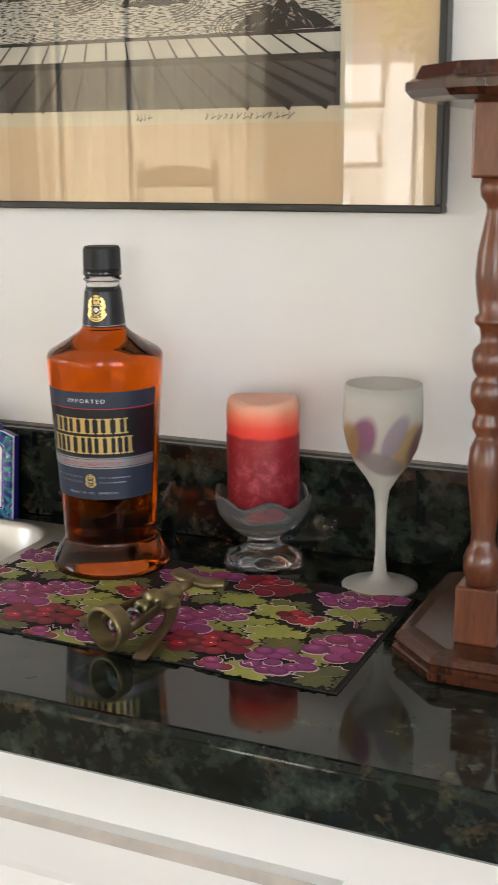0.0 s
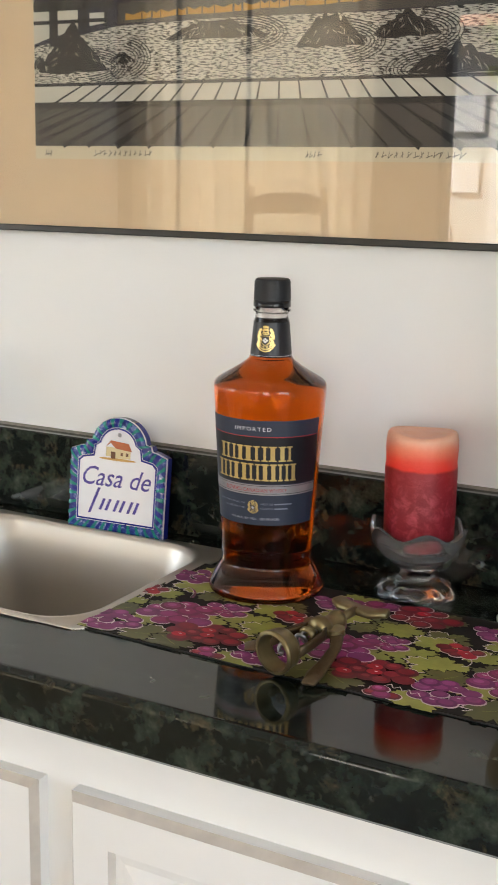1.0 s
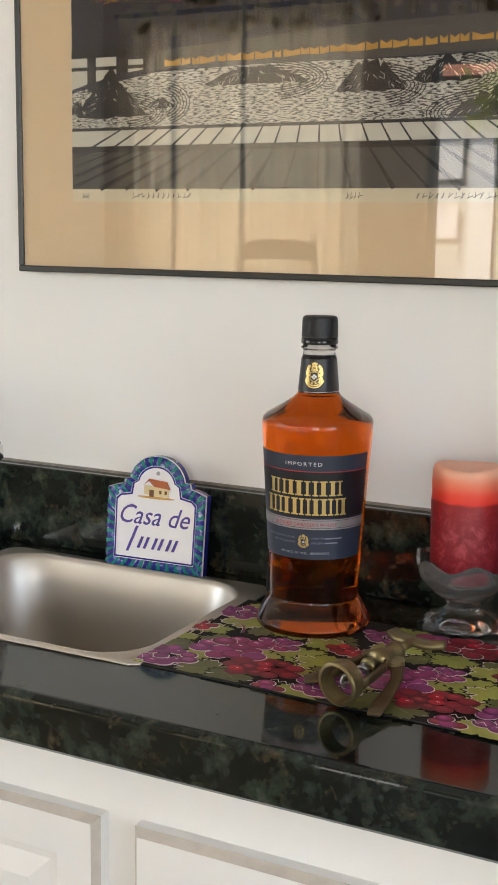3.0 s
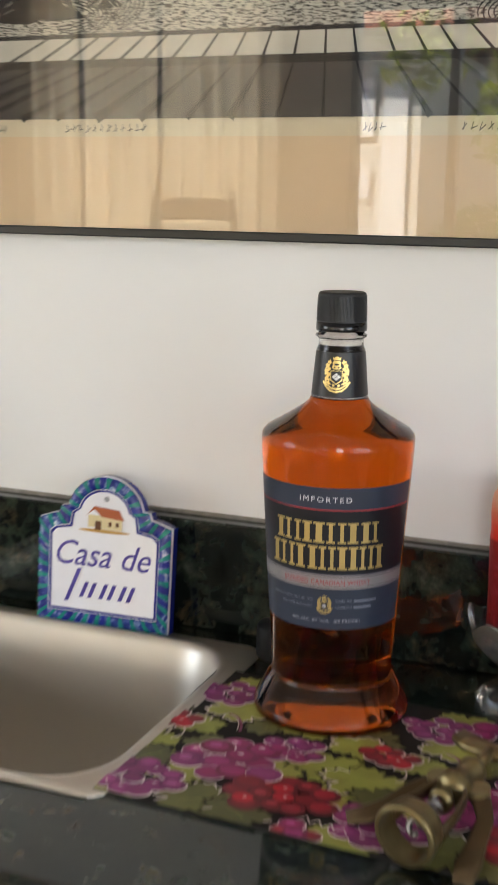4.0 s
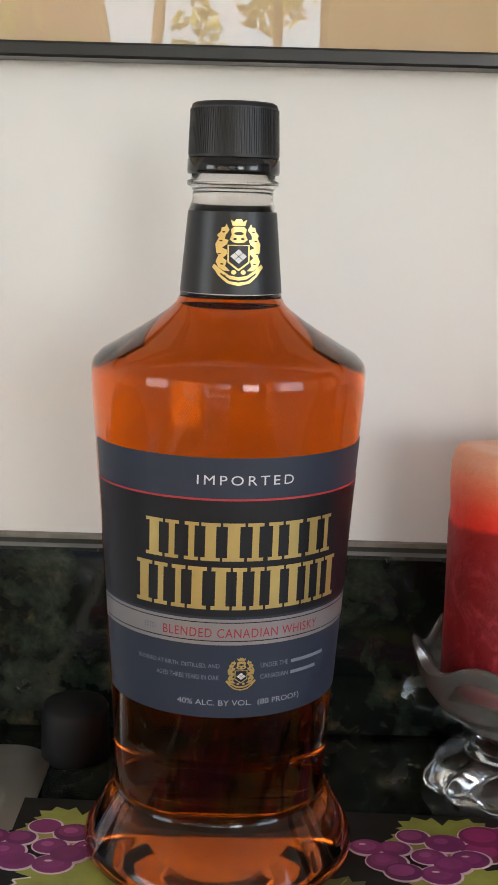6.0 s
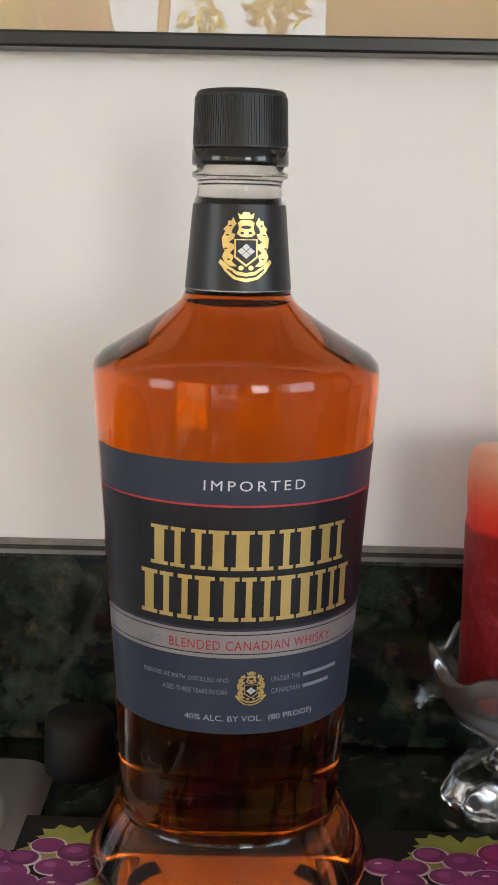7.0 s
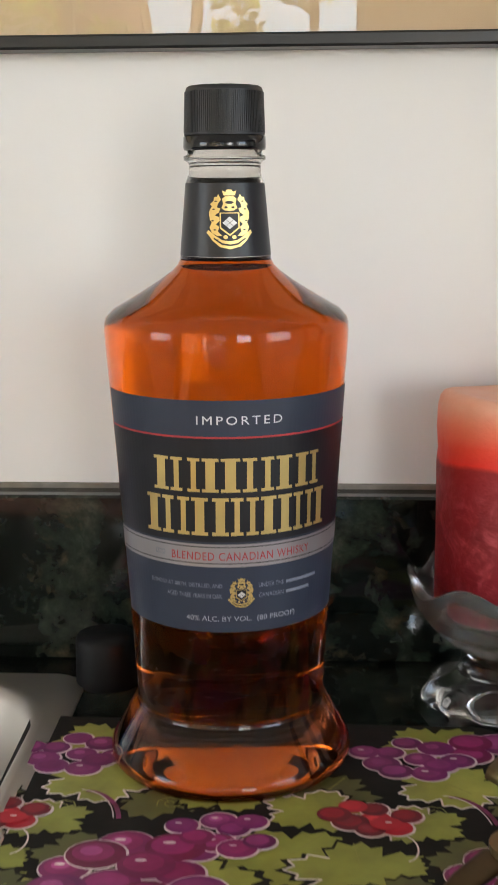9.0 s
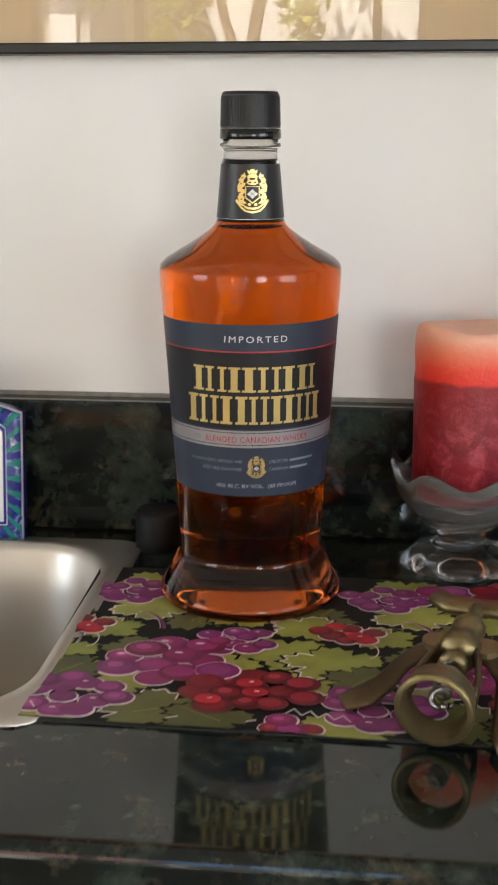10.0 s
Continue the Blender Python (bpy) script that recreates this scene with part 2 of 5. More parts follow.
def counter_slab():
    bm = bmesh.new()
    r, z0, z1, back = 0.008, 0.850, COUNTER_Z, WALL_Y - 0.002
    prof = [(back, z0), (FRONT_Y + 0.004, z0), (FRONT_Y, z0 + 0.004)]
    prof += [(FRONT_Y + r - r * math.cos(a), z1 - r + r * math.sin(a)) for a in (radians(d) for d in range(0, 91, 10))]
    prof += [(back, z1)]
    # two full-depth ends, and a front and a back strip beside the cut-out
    for x0, x1 in ((CX0, SX0), (SX1, CX1)):
        a = [bm.verts.new((x0, y, z)) for y, z in prof]
        b = [bm.verts.new((x1, y, z)) for y, z in prof]
        n = len(prof)
        for i in range(n):
            j = (i + 1) % n
            bm.faces.new((a[i], a[j], b[j], b[i]))
        bm.faces.new(a[::-1])
        bm.faces.new(b)
    front = [p for p in prof if p[0] < 0] + [(SY0, z1), (SY0, z0)]
    rear = [(SY1, z0), (SY1, z1), (back, z1), (back, z0)]
    for prof2 in (front, rear):
        a = [bm.verts.new((SX0, y, z)) for y, z in prof2]
        b = [bm.verts.new((SX1, y, z)) for y, z in prof2]
        n = len(prof2)
        for i in range(n):
            j = (i + 1) % n
            bm.faces.new((a[i], a[j], b[j], b[i]))
    bmesh.ops.remove_doubles(bm, verts=bm.verts[:], dist=1e-5)
    bmesh.ops.recalc_face_normals(bm, faces=bm.faces[:])
    return bm


thing("countertop", counter_slab(), GRANITE, "polished dark green granite countertop with a rounded edge", "countertop")
thing("backsplash", box(CX0, CX1, 0.113, WALL_Y - 0.001, COUNTER_Z + 0.0005, 1.0, 0.0015, 1), GRANITE, "polished dark green granite backsplash against the wall", "backsplash")
thing("caulk_trim", box(CX0, CX1, WALL_Y - 0.004, WALL_Y, 1.0, 1.0025), plain("caulk", (0.22, 0.20, 0.17), 0.7, 0, 0.6, 90), "thin grey caulk line", "trim", kind="structure")

FACE_Y = -0.266


# rim tone mixes worn tan with painted shade; groove tone is painted shade alone
WORN_SHADED = plain("worn_shaded_edge", (0.54, 0.48, 0.41), 0.5, 0, 0.35, 25, 0.1)
GROOVE = plain("shaded_groove", (0.62, 0.57, 0.50), 0.5, 0, 0.25, 25, 0.1)


def cabinet_door(x0, x1, z0, z1, parent):
    """A framed door: rails and stiles round a raised panel, with a chamfered rim."""
    bm = bmesh.new()

    def loop(inset, y):
        return [(x0 + inset, y, z0 + inset), (x1 - inset, y, z0 + inset), (x1 - inset, y, z1 - inset), (x0 + inset, y, z1 - inset)]

    f = FACE_Y
    bridge(bm, [loop(0, f), loop(0, f - 0.012), loop(0.006, f - 0.019), loop(0.042, f - 0.019), (loop(0.046, f - 0.013)), loop(0.054, f - 0.012), loop(0.075, f - 0.018), loop(0.079, f - 0.018)])
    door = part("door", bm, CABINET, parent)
    door.data.materials.append(WORN_SHADED)
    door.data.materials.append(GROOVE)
    # outer chamfer gets the worn, shaded tone, panel groove the painted shade
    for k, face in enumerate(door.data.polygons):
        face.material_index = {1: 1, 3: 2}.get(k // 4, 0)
    return door


def base_cabinet(x0, x1, splits):
    cab = holder("base_cabinet", "white painted bar cabinet with raised-panel doors", "cabinet", pose(0, 0, 0))
    part("face_frame", box(x0, x1, FACE_Y, FACE_Y + 0.02, 0.09, 0.8495), CABINET, cab)
    for x in (x0, x1 - 0.018):
        part("side_panel", box(x, x + 0.018, FACE_Y + 0.02, WALL_Y - 0.004, 0.09, 0.8495), CABINET, cab)
    part("bottom_shelf", box(x0 + 0.018, x1 - 0.018, FACE_Y + 0.02, WALL_Y - 0.004, 0.09, 0.108), CABINET, cab)
    part("toe_kick", box(x0, x1, FACE_Y + 0.06, FACE_Y + 0.08, 0, 0.09), CABINET, cab)
    for a, b in splits:
        cabinet_door(a, b, 0.13, 0.794, cab)
    return cab


base_cabinet(CX0 + 0.02, CX1 - 0.02, [(-0.872, -0.489), (-0.454, -0.071), (-0.036, 0.347), (0.382, 0.765)])

# ---- framed print ----
FX0, FX1, FZ0, FZ1 = -0.4505, 0.2995, 1.2435, 1.85
frame_thing = holder("framed_picture", "large black-framed woodblock print of a stone garden on the wall", "picture", pose(0, 0, 0))
W = 0.0074
for name, (a, b, c, d) in {"bottom": (FX0, FX1, FZ0, FZ0 + W), "top": (FX0, FX1, FZ1 - W, FZ1), "left": (FX0, FX0 + W, FZ0 + W, FZ1 - W), "right": (FX1 - W, FX1, FZ0 + W, FZ1 - W)}.items():
    part("frame_bar", box(a, b, 0.113, WALL_Y - 0.002, c, d, 0.0012, 1), FRAME_BLACK, frame_thing)
part("backing", box(FX0 + 0.004, FX1 - 0.004, 0.1200, 0.1330, FZ0 + 0.004, FZ1 - 0.004), FRAME_BLACK, frame_thing)
bm = bmesh.new()
bm.faces.new([bm.verts.new(p) for p in ((FX0 + W - 0.001, 0.1142, FZ0 + W - 0.001), (FX1 - W + 0.001, 0.1142, FZ0 + W - 0.001), (FX1 - W + 0.001, 0.1142, FZ1 - W + 0.001), (FX0 + W - 0.001, 0.1142, FZ1 - W + 0.001))])
glass = part("glass", bm, PANE, frame_thing)
glass.visible_shadow = False
part("mat_board", box(FX0 + W - 0.002, FX1 - W + 0.002, 0.1166, 0.1196, FZ0 + W - 0.002, FZ1 - W + 0.002), MATBOARD, frame_thing)

# ---- sink ----
STEEL = Mat("brushed_steel", (0.60, 0.565, 0.51), 0.30, 1.0)
STEEL.rough(STEEL.noise(6, 5, 0.7, STEEL.coords((1, 40, 40))), 0.36, 0.48)
STEEL.bump(STEEL.noise(40, 3, 0.6, STEEL.coords((1, 60, 60))), 0.015, 0.0003)
STEEL = STEEL.m
CHROME = Mat("chrome", (0.8, 0.8, 0.8), 0.06, 1.0).m


def bar_sink():
    sink = holder("bar_sink", "small drop-in stainless steel bar sink with a rounded bowl", "sink", pose(0, 0, 0))
    z = COUNTER_Z
    x0, x1, y0, y1 = SINK

    def ring(i, r, zz):
        return [(x, y, zz) for x, y in round_rect(x0 + i, x1 - 0.8 * i, y0 + max(i, 0.016 + 0.12 * i), y1 - i, r, 10)]

    bm = bmesh.new()
    bridge(bm, [ring(0.0, 0.020, z + 0.0002), ring(0.0006, 0.020, z + 0.0016), ring(0.0125, 0.048, z + 0.0020), ring(0.0155, 0.052, z + 0.0040),
                ring(0.0185, 0.054, z + 0.0048), ring(0.0215, 0.054, z + 0.0036), ring(0.024, 0.054, z - 0.002), ring(0.030, 0.054, z - 0.03),
                ring(0.034, 0.058, z - 0.09), ring(0.038, 0.058, z - 0.13), ring(0.046, 0.054, z - 0.155), ring(0.060, 0.045, z - 0.168), ring(0.09, 0.03, z - 0.174), ring(0.12, 0.02, z - 0.175)])
    part("bowl", bm, STEEL, sink, smooth=True)
    cx, cy = (x0 + x1) / 2, (y0 + y1) / 2
    drain = part("drain", lathe([(0, -0.1730), (0.018, -0.1730), (0.020, -0.1715), (0.036, -0.1712), (0.04, -0.1735)], 32, center=(cx, cy, z)), CHROME, sink, "chrome drain", True)
    return sink


bar_sink()


def faucet():
    tap = holder("faucet", "chrome gooseneck bar faucet behind the sink", "faucet", pose(-0.518, 0.070, COUNTER_Z))
    part("base", lathe([(0.024, 0), (0.024, 0.008), (0.018, 0.014), (0.013, 0.03), (0.0, 0.03)], 32), CHROME, tap, smooth=True)
    pts = [(0, 0, 0.02), (0, 0, 0.12)] + [(0.032 - 0.032 * math.cos(a), -0.004 * a, 0.12 + 0.075 * math.sin(a)) for a in (radians(d) for d in range(15, 166, 15))] + [(0.0655, -0.012, 0.135)]
    part("spout", tube(pts, 0.0105, 16), CHROME, tap, smooth=True)
    part("nozzle", lathe([(0.0, 0.0), (0.0115, 0.0), (0.0132, 0.002), (0.0132, 0.016), (0.0105, 0.02)], 24, center=(0.0655, -0.012, 0.117)), CHROME, tap, smooth=True)
    return tap


faucet()

# ---- bottle ----
MAT_TOP = 0.9018
BOTTLE = (0.0040, 0.0, MAT_TOP + 0.0017)
FACE = 9.5          # degrees by which the label looks to the right of the wall's normal
AMBER = clear("amber_whisky", (0.66, 0.110, 0.0025), 1.38)
BASE_TINT = clear("amber_base", (0.44, 0.092, 0.025), 1.38, 0.05)
CLEAR_PLASTIC = clear("clear_plastic", (0.74, 0.72, 0.69), 1.45, 0.10)
NAVY = plain("navy_label", (0.022, 0.030, 0.052), 0.42, 0, 0.08, 60)
INK = plain("black_label", (0.0045, 0.0045, 0.008), 0.4, 0, 0.1, 60)
GOLD = plain("gold_foil", (0.68, 0.50, 0.19), 0.33, 0.7, 0.12, 90)
SILVER = plain("silver_band", (0.36, 0.34, 0.35), 0.35, 0.6, 0.1, 60)
RED_INK = plain("red_ink", (0.42, 0.03, 0.035), 0.5)
WHITE_INK = plain("white_ink", (0.66, 0.66, 0.68), 0.5)
GREY_INK = plain("grey_ink", (0.20, 0.22, 0.27), 0.5)
CAP_BLACK = plain("black_plastic", (0.009, 0.0095, 0.011), 0.48, 0, 0.1, 80)

CONE = [(0.0320, 0.0447), (0.0570, 0.0461), (0.0816, 0.0475), (0.1057, 0.0491), (0.1525, 0.0519), (0.1975, 0.0552)]


def cone_r(z):
    return float(np.interp(z, [p[0] for p in CONE], [p[1] for p in CONE]))


def neck_r(z):
    return 0.0202 + (z - 0.2390) / (0.2705 - 0.2390) * (0.0174 - 0.0202)


def wrap(bm, radius_of, lift):
    """Lays a flat mesh (x: metres round the body from the label's middle, y: height) on the bottle."""
    for v in bm.verts:
        r = radius_of(v.co.y)
        a = radians(FACE) + v.co.x / r
        v.co = Vector(((r + lift) * math.sin(a), -(r + lift) * math.cos(a), v.co.y))
    return bm


def band(z0, z1, half, radius_of, lift, rows=4, cols=64, start=None):
    bm = bmesh.new()
    grid = []
    for i in range(rows + 1):
        z = z0 + (z1 - z0) * i / rows
        r = radius_of(z)
        grid.append([bm.verts.new(((r + lift) * math.sin(radians(FACE + d)), -(r + lift) * math.cos(radians(FACE + d)), z)) for d in np.linspace(-half if start is None else start, half, cols + 1)])
    for a, b in zip(grid, grid[1:]):
        for j in range(cols):
            bm.faces.new((a[j], a[j + 1], b[j + 1], b[j]))
    return bm


def flat(polys, step=0.0025):
    """Flat polygons as one mesh, cut fine enough to bend."""
    bm = bmesh.new()
    for poly in polys:
        bm.faces.new([bm.verts.new((x, y, 0)) for x, y in poly])
    bmesh.ops.triangulate(bm, faces=bm.faces[:])
    for _ in range(3):
        long = [e for e in bm.edges if e.calc_length() > step * 1.6]
        if not long:
            break
        bmesh.ops.subdivide_edges(bm, edges=long, cuts=1)
    return bm


def letters(text, width, height, x=0.0, y=0.0, shear=0.0, space=1.0, bold=0.0):
    """The built-in font as a flat mesh, fitted to a width and a height and centred on x, y."""
    cu = bpy.data.curves.new("text", "FONT")
    cu.body, cu.shear, cu.space_character = text, shear, space
    cu.resolution_u, cu.offset = 3, bold
    ob = bpy.data.objects.new("text", cu)
    scene.collection.objects.link(ob)
    bpy.context.view_layer.update()
    me = bpy.data.meshes.new_from_object(ob.evaluated_get(bpy.context.evaluated_depsgraph_get()))
    bm = bmesh.new()
    bm.from_mesh(me)
    bpy.data.objects.remove(ob)
    bpy.data.curves.remove(cu)
    bpy.data.meshes.remove(me)
    xs, ys = [v.co.x for v in bm.verts], [v.co.y for v in bm.verts]
    for v in bm.verts:
        v.co = Vector((x + ((v.co.x - min(xs)) / (max(xs) - min(xs)) - 0.5) * width, y + ((v.co.y - min(ys)) / (max(ys) - min(ys)) - 0.5) * height, 0))
    return bm


def disc(cx, cy, rx, ry=None, n=18, a0=0.0):
    ry = ry or rx
    return [(cx + rx * math.cos(2 * math.pi * i / n + a0), cy + ry * math.sin(2 * math.pi * i / n + a0)) for i in range(n)]


def rect(x0, x1, y0, y1):
    return [(x0, y0), (x1, y0), (x1, y1), (x0, y1)]


def crest(cx, cy, w, h):
    """A plain gold crest: jagged flanks, crown and ribbon round a dark shield with four light lozenges."""
    gold, dark, light = [], [], []
    flank = ((0.17, 0.33), (0.20, 0.37), (0.23, 0.42), (0.26, 0.37), (0.32, 0.37), (0.33, 0.31), (0.41, 0.25), (0.37, 0.22), (0.44, 0.12), (0.42, 0.0), (0.38, -0.05), (0.43, -0.13), (0.38, -0.22), (0.27, -0.27), (0.16, -0.27), (0.25, -0.20), (0.22, -0.12), (0.29, -0.08), (0.21, -0.02), (0.22, 0.04), (0.31, 0.07), (0.22, 0.12), (0.19, 0.18), (0.26, 0.20), (0.24, 0.26))
    for s in (-1, 1):
        gold.append([(cx + s * w * q, cy + h * r) for q, r in flank[::s]])
        for q, r in ((0.33, 0.17), (0.36, -0.02), (0.31, -0.17), (0.28, 0.30)):
            dark.append(disc(cx + s * w * q, cy + h * r, 0.035 * w, 0.012 * h, 6, 0.6 * s))
        gold.append([(cx + s * w * q, cy + h * r) for q, r in ((0.0, -0.36), (0.16, -0.34), (0.30, -0.27), (0.46, -0.17), (0.50, -0.22), (0.44, -0.27), (0.38, -0.34), (0.22, -0.45), (0.0, -0.49))[::s]])
        dark.append([(cx + s * w * q, cy + h * r) for q, r in ((0.0, -0.41), (0.16, -0.39), (0.33, -0.30), (0.34, -0.32), (0.17, -0.42), (0.0, -0.44))[::s]])
        gold.append(disc(cx + s * 0.09 * w, cy - 0.29 * h, 0.05 * w, 0.035 * h, 8))
        gold.append([(cx + s * w * q, cy + h * r) for q, r in ((0.0, 0.14), (0.10, 0.15), (0.17, 0.19), (0.13, 0.26), (0.15, 0.34), (0.09, 0.38), (0.0, 0.38))[::s]])
        dark.append(disc(cx + s * 0.07 * w, cy + 0.20 * h, 0.035 * w, 0.02 * h, 8))
    gold.append([(cx + w * q, cy + h * r) for q, r in ((-0.12, 0.395), (0.12, 0.395), (0.15, 0.48), (0.08, 0.45), (0.05, 0.49), (0.0, 0.455), (-0.05, 0.49), (-0.08, 0.45), (-0.15, 0.48))])
    shield = [(cx - 0.18 * w, cy + 0.10 * h), (cx + 0.18 * w, cy + 0.10 * h), (cx + 0.18 * w, cy - 0.13 * h), (cx, cy - 0.24 * h), (cx - 0.18 * w, cy - 0.13 * h)]
    gold.append([(cx + (x - cx) * 1.16, cy + (y - cy) * 1.14) for x, y in shield])
    dark += [shield, disc(cx, cy + 0.28 * h, 0.09 * w, 0.026 * h, 12)]
    for dx, dy in ((0, 0.0), (0, -0.11), (-0.08, -0.055), (0.08, -0.055)):
        light.append(disc(cx + dx * w, cy + dy * h, 0.072 * w, 0.05 * h, 4))
    return gold, dark, light


def whisky_bottle():
    b = holder("whisky_bottle", "full whisky bottle with navy label and black cap on a placemat", "bottle", pose(*BOTTLE))
    foot = [(0, 0.001), (0.040, 0.0003), (0.051, -0.0015), (0.0562, -0.0007), (0.0580, 0.0015), (0.0581, 0.0050), (0.0575, 0.0072), (0.0566, 0.0086), (0.0470, 0.0262), (0.0456, 0.0280), (0.0448, 0.0296)]
    shoulder = [(0.0555, 0.2050), (0.0554, 0.2085), (0.0546, 0.2112), (0.0512, 0.2147), (0.0437, 0.2190), (0.0365, 0.2233), (0.0298, 0.2276), (0.0245, 0.2314), (0.0217, 0.2342), (0.0207, 0.2364), (0, 0.2364)]
    body = part("body", lathe(foot + [(r, z) for z, r in CONE] + shoulder, 96), AMBER, b, "clear plastic body full of amber whisky", True)
    body.data.materials.append(BASE_TINT)
    for face in body.data.polygons:
        if face.center.z < 0.0262:
            face.material_index = 1
    neck = [(0, 0.2366), (0.0205, 0.2366), (0.0202, 0.2390), (0.0174, 0.2705), (0.0161, 0.2740), (0.0160, 0.2778), (0.0166, 0.2791), (0.0182, 0.2799), (0.0182, 0.2815), (0.0166, 0.2823), (0.0164, 0.2845), (0, 0.2845)]
    part("neck", lathe(neck, 64), CLEAR_PLASTIC, b, "clear neck", True)
    # ribbed screw cap with its tamper ring
    cap = part("cap", lathe([(0, 0.3113), (0.0155, 0.3113), (0.0165, 0.3107), (0.0170, 0.3094), (0.0178, 0.2905), (0.0, 0.2905)], 96), CAP_BLACK, b, "black ribbed plastic cap")
    ribs = bmesh.new()
    for i in range(110):
        a = 2 * math.pi * i / 110
        da = 0.016
        quad = [((r + 0.0003) * math.cos(a + s), (r + 0.0003) * math.sin(a + s), z) for r, z in ((0.0177, 0.2915), (0.0171, 0.3088)) for s in (-da, da)]
        inner = [(r * math.cos(a + s * 1.3), r * math.sin(a + s * 1.3), z) for r, z in ((0.0177, 0.2915), (0.0171, 0.3088)) for s in (-da, da)]
        q = [ribs.verts.new(p) for p in quad]
        k = [ribs.verts.new(p) for p in inner]
        for f in ((q[0], q[1], q[3], q[2]), (k[0], q[0], q[2], k[2]), (q[1], k[1], k[3], q[3])):
            ribs.faces.new(f)
    part("ribs", ribs, CAP_BLACK, cap)
    part("tamper_ring", lathe([(0.0174, 0.2903), (0.0181, 0.2899), (0.0183, 0.2854), (0.0180, 0.2842), (0.0170, 0.2840)], 64), plain("ring_black", (0.006, 0.006, 0.007), 0.15, 0, 0.1, 80), cap, smooth=True)
    # neck label
    neck_label = part("neck_label", wrap_sleeve(0.2385, 0.2700), INK, b, "black neck label with a gold crest", True)
    gold, dark, light = crest(0.0, 0.2545, 0.0205, 0.0258)
    tagged(part("crest", wrap(flat(gold), neck_r, 0.0003), GOLD, neck_label), kind="stuff")
    part("shield", wrap(flat(dark), neck_r, 0.0005), INK, neck_label)
    part("lozenges", wrap(flat(light), neck_r, 0.0006), WHITE_INK, neck_label)
    # main label: bands, writing and crest
    label = part("label", band(0.0767, 0.1812, 80, cone_r, 0.0003, 12), NAVY, b, "navy and black paper label with gold bars")
    part("black_panel", band(0.1187, 0.1650, 80, cone_r, 0.0005, 6), INK, label)
    part("red_line", band(0.1648, 0.1656, 80, cone_r, 0.0006, 1), RED_INK, label)
    part("silver_stripe", band(0.1072, 0.1177, 80, cone_r, 0.0005, 2), SILVER, label)
    for z in (0.1087, 0.1162):
        part("dark_line", band(z, z + 0.0004, 80, cone_r, 0.0007, 1), INK, label)
    part("writing", wrap(letters("IMPORTED", 0.0368, 0.0037, 0, 0.1727, space=1.35), cone_r, 0.0006), WHITE_INK, label)
    # plain gold bars with small feet, a pair for each character of the brand
    top, bot = (0.1562, 0.1412), (0.1387, 0.1217)
    r1, r2 = cone_r(0.149) * math.pi / 180, cone_r(0.130) * math.pi / 180
    c1 = [(-43, -27.5), (-25, -10), (-9, 8), (10, 26), (28, 43)]
    c2 = [(-49, -33), (-31, -15.5), (-13.5, 1.5), (3, 18), (19, 33.5), (35, 49)]
    for cells, rad, (hi, lo) in ((c1, r1, top), (c2, r2, bot)):
        for n, (a, e) in enumerate(cells):
            a, e = a * rad, e * rad
            w, foot_h = e - a, 0.09 * (hi - lo)
            block = []
            for p, q, wide in ((0.0, 0.53, 0.30), (0.60, 1.0, 0.17)) if n % 2 == 0 else ((0.0, 0.40, 0.17), (0.47, 1.0, 0.30)):
                mid = a + (p + q) / 2 * w
                block += [rect(a + p * w, a + q * w, lo, lo + foot_h), rect(mid - wide / 2 * w, mid + wide / 2 * w, lo + foot_h, hi - foot_h), rect(a + p * w, a + q * w, hi - foot_h, hi)]
            part("gold_bar", wrap(flat(block), cone_r, 0.0008), GOLD, label)
    part("writing", wrap(letters("BLENDED CANADIAN WHISKY", 0.0640, 0.0037, 0.0015, 0.1122, space=1.1), cone_r, 0.0008), RED_INK, label)
    part("writing", wrap(letters("ESTD", 0.0052, 0.0022, -0.0365, 0.1125), cone_r, 0.0008), GREY_INK, label)
    gold, dark, light = crest(0.0005, 0.0952, 0.0118, 0.0140)
    tagged(part("crest", wrap(flat(gold), cone_r, 0.0006), GOLD, label), kind="stuff")
    part("shield", wrap(flat(dark), cone_r, 0.0007), INK, label)
    part("lozenges", wrap(flat(light), cone_r, 0.0009), WHITE_INK, label)
    for text, w, x, z in (("BLENDED AT BIRTH, DISTILLED, AND", 0.0345, -0.0250, 0.0984), ("AGED THREE YEARS IN OAK", 0.0255, -0.0206, 0.0937), ("UNDER THE", 0.0118, 0.0140, 0.0984), ("CANADIAN", 0.0118, 0.0140, 0.0937)):
        part("writing", wrap(letters(text, w, 0.0020, x, z), cone_r, 0.0006), GREY_INK, label)
    part("bars", wrap(flat([rect(0.0212, 0.0390, 0.0976, 0.0990), rect(0.0212, 0.0345, 0.0929, 0.0943)]), cone_r, 0.0006), GREY_INK, label)
    part("writing", wrap(letters("40% ALC. BY VOL.  (80 PROOF)", 0.0500, 0.0030, 0.0010, 0.0828), cone_r, 0.0006), plain("pale_ink", (0.36, 0.38, 0.42), 0.5), label)
    return b


def wrap_sleeve(z0, z1):
    bm = bmesh.new()
    rows = [[bm.verts.new(((neck_r(z) + 0.0002) * math.cos(a), (neck_r(z) + 0.0002) * math.sin(a), z)) for a in np.linspace(0, 2 * math.pi, 64, endpoint=False)] for z in np.linspace(z0, z1, 5)]
    for a, b in zip(rows, rows[1:]):
        for i in range(64):
            bm.faces.new((a[i], a[(i + 1) % 64], b[(i + 1) % 64], b[i]))
    return bm


whisky_bottle()

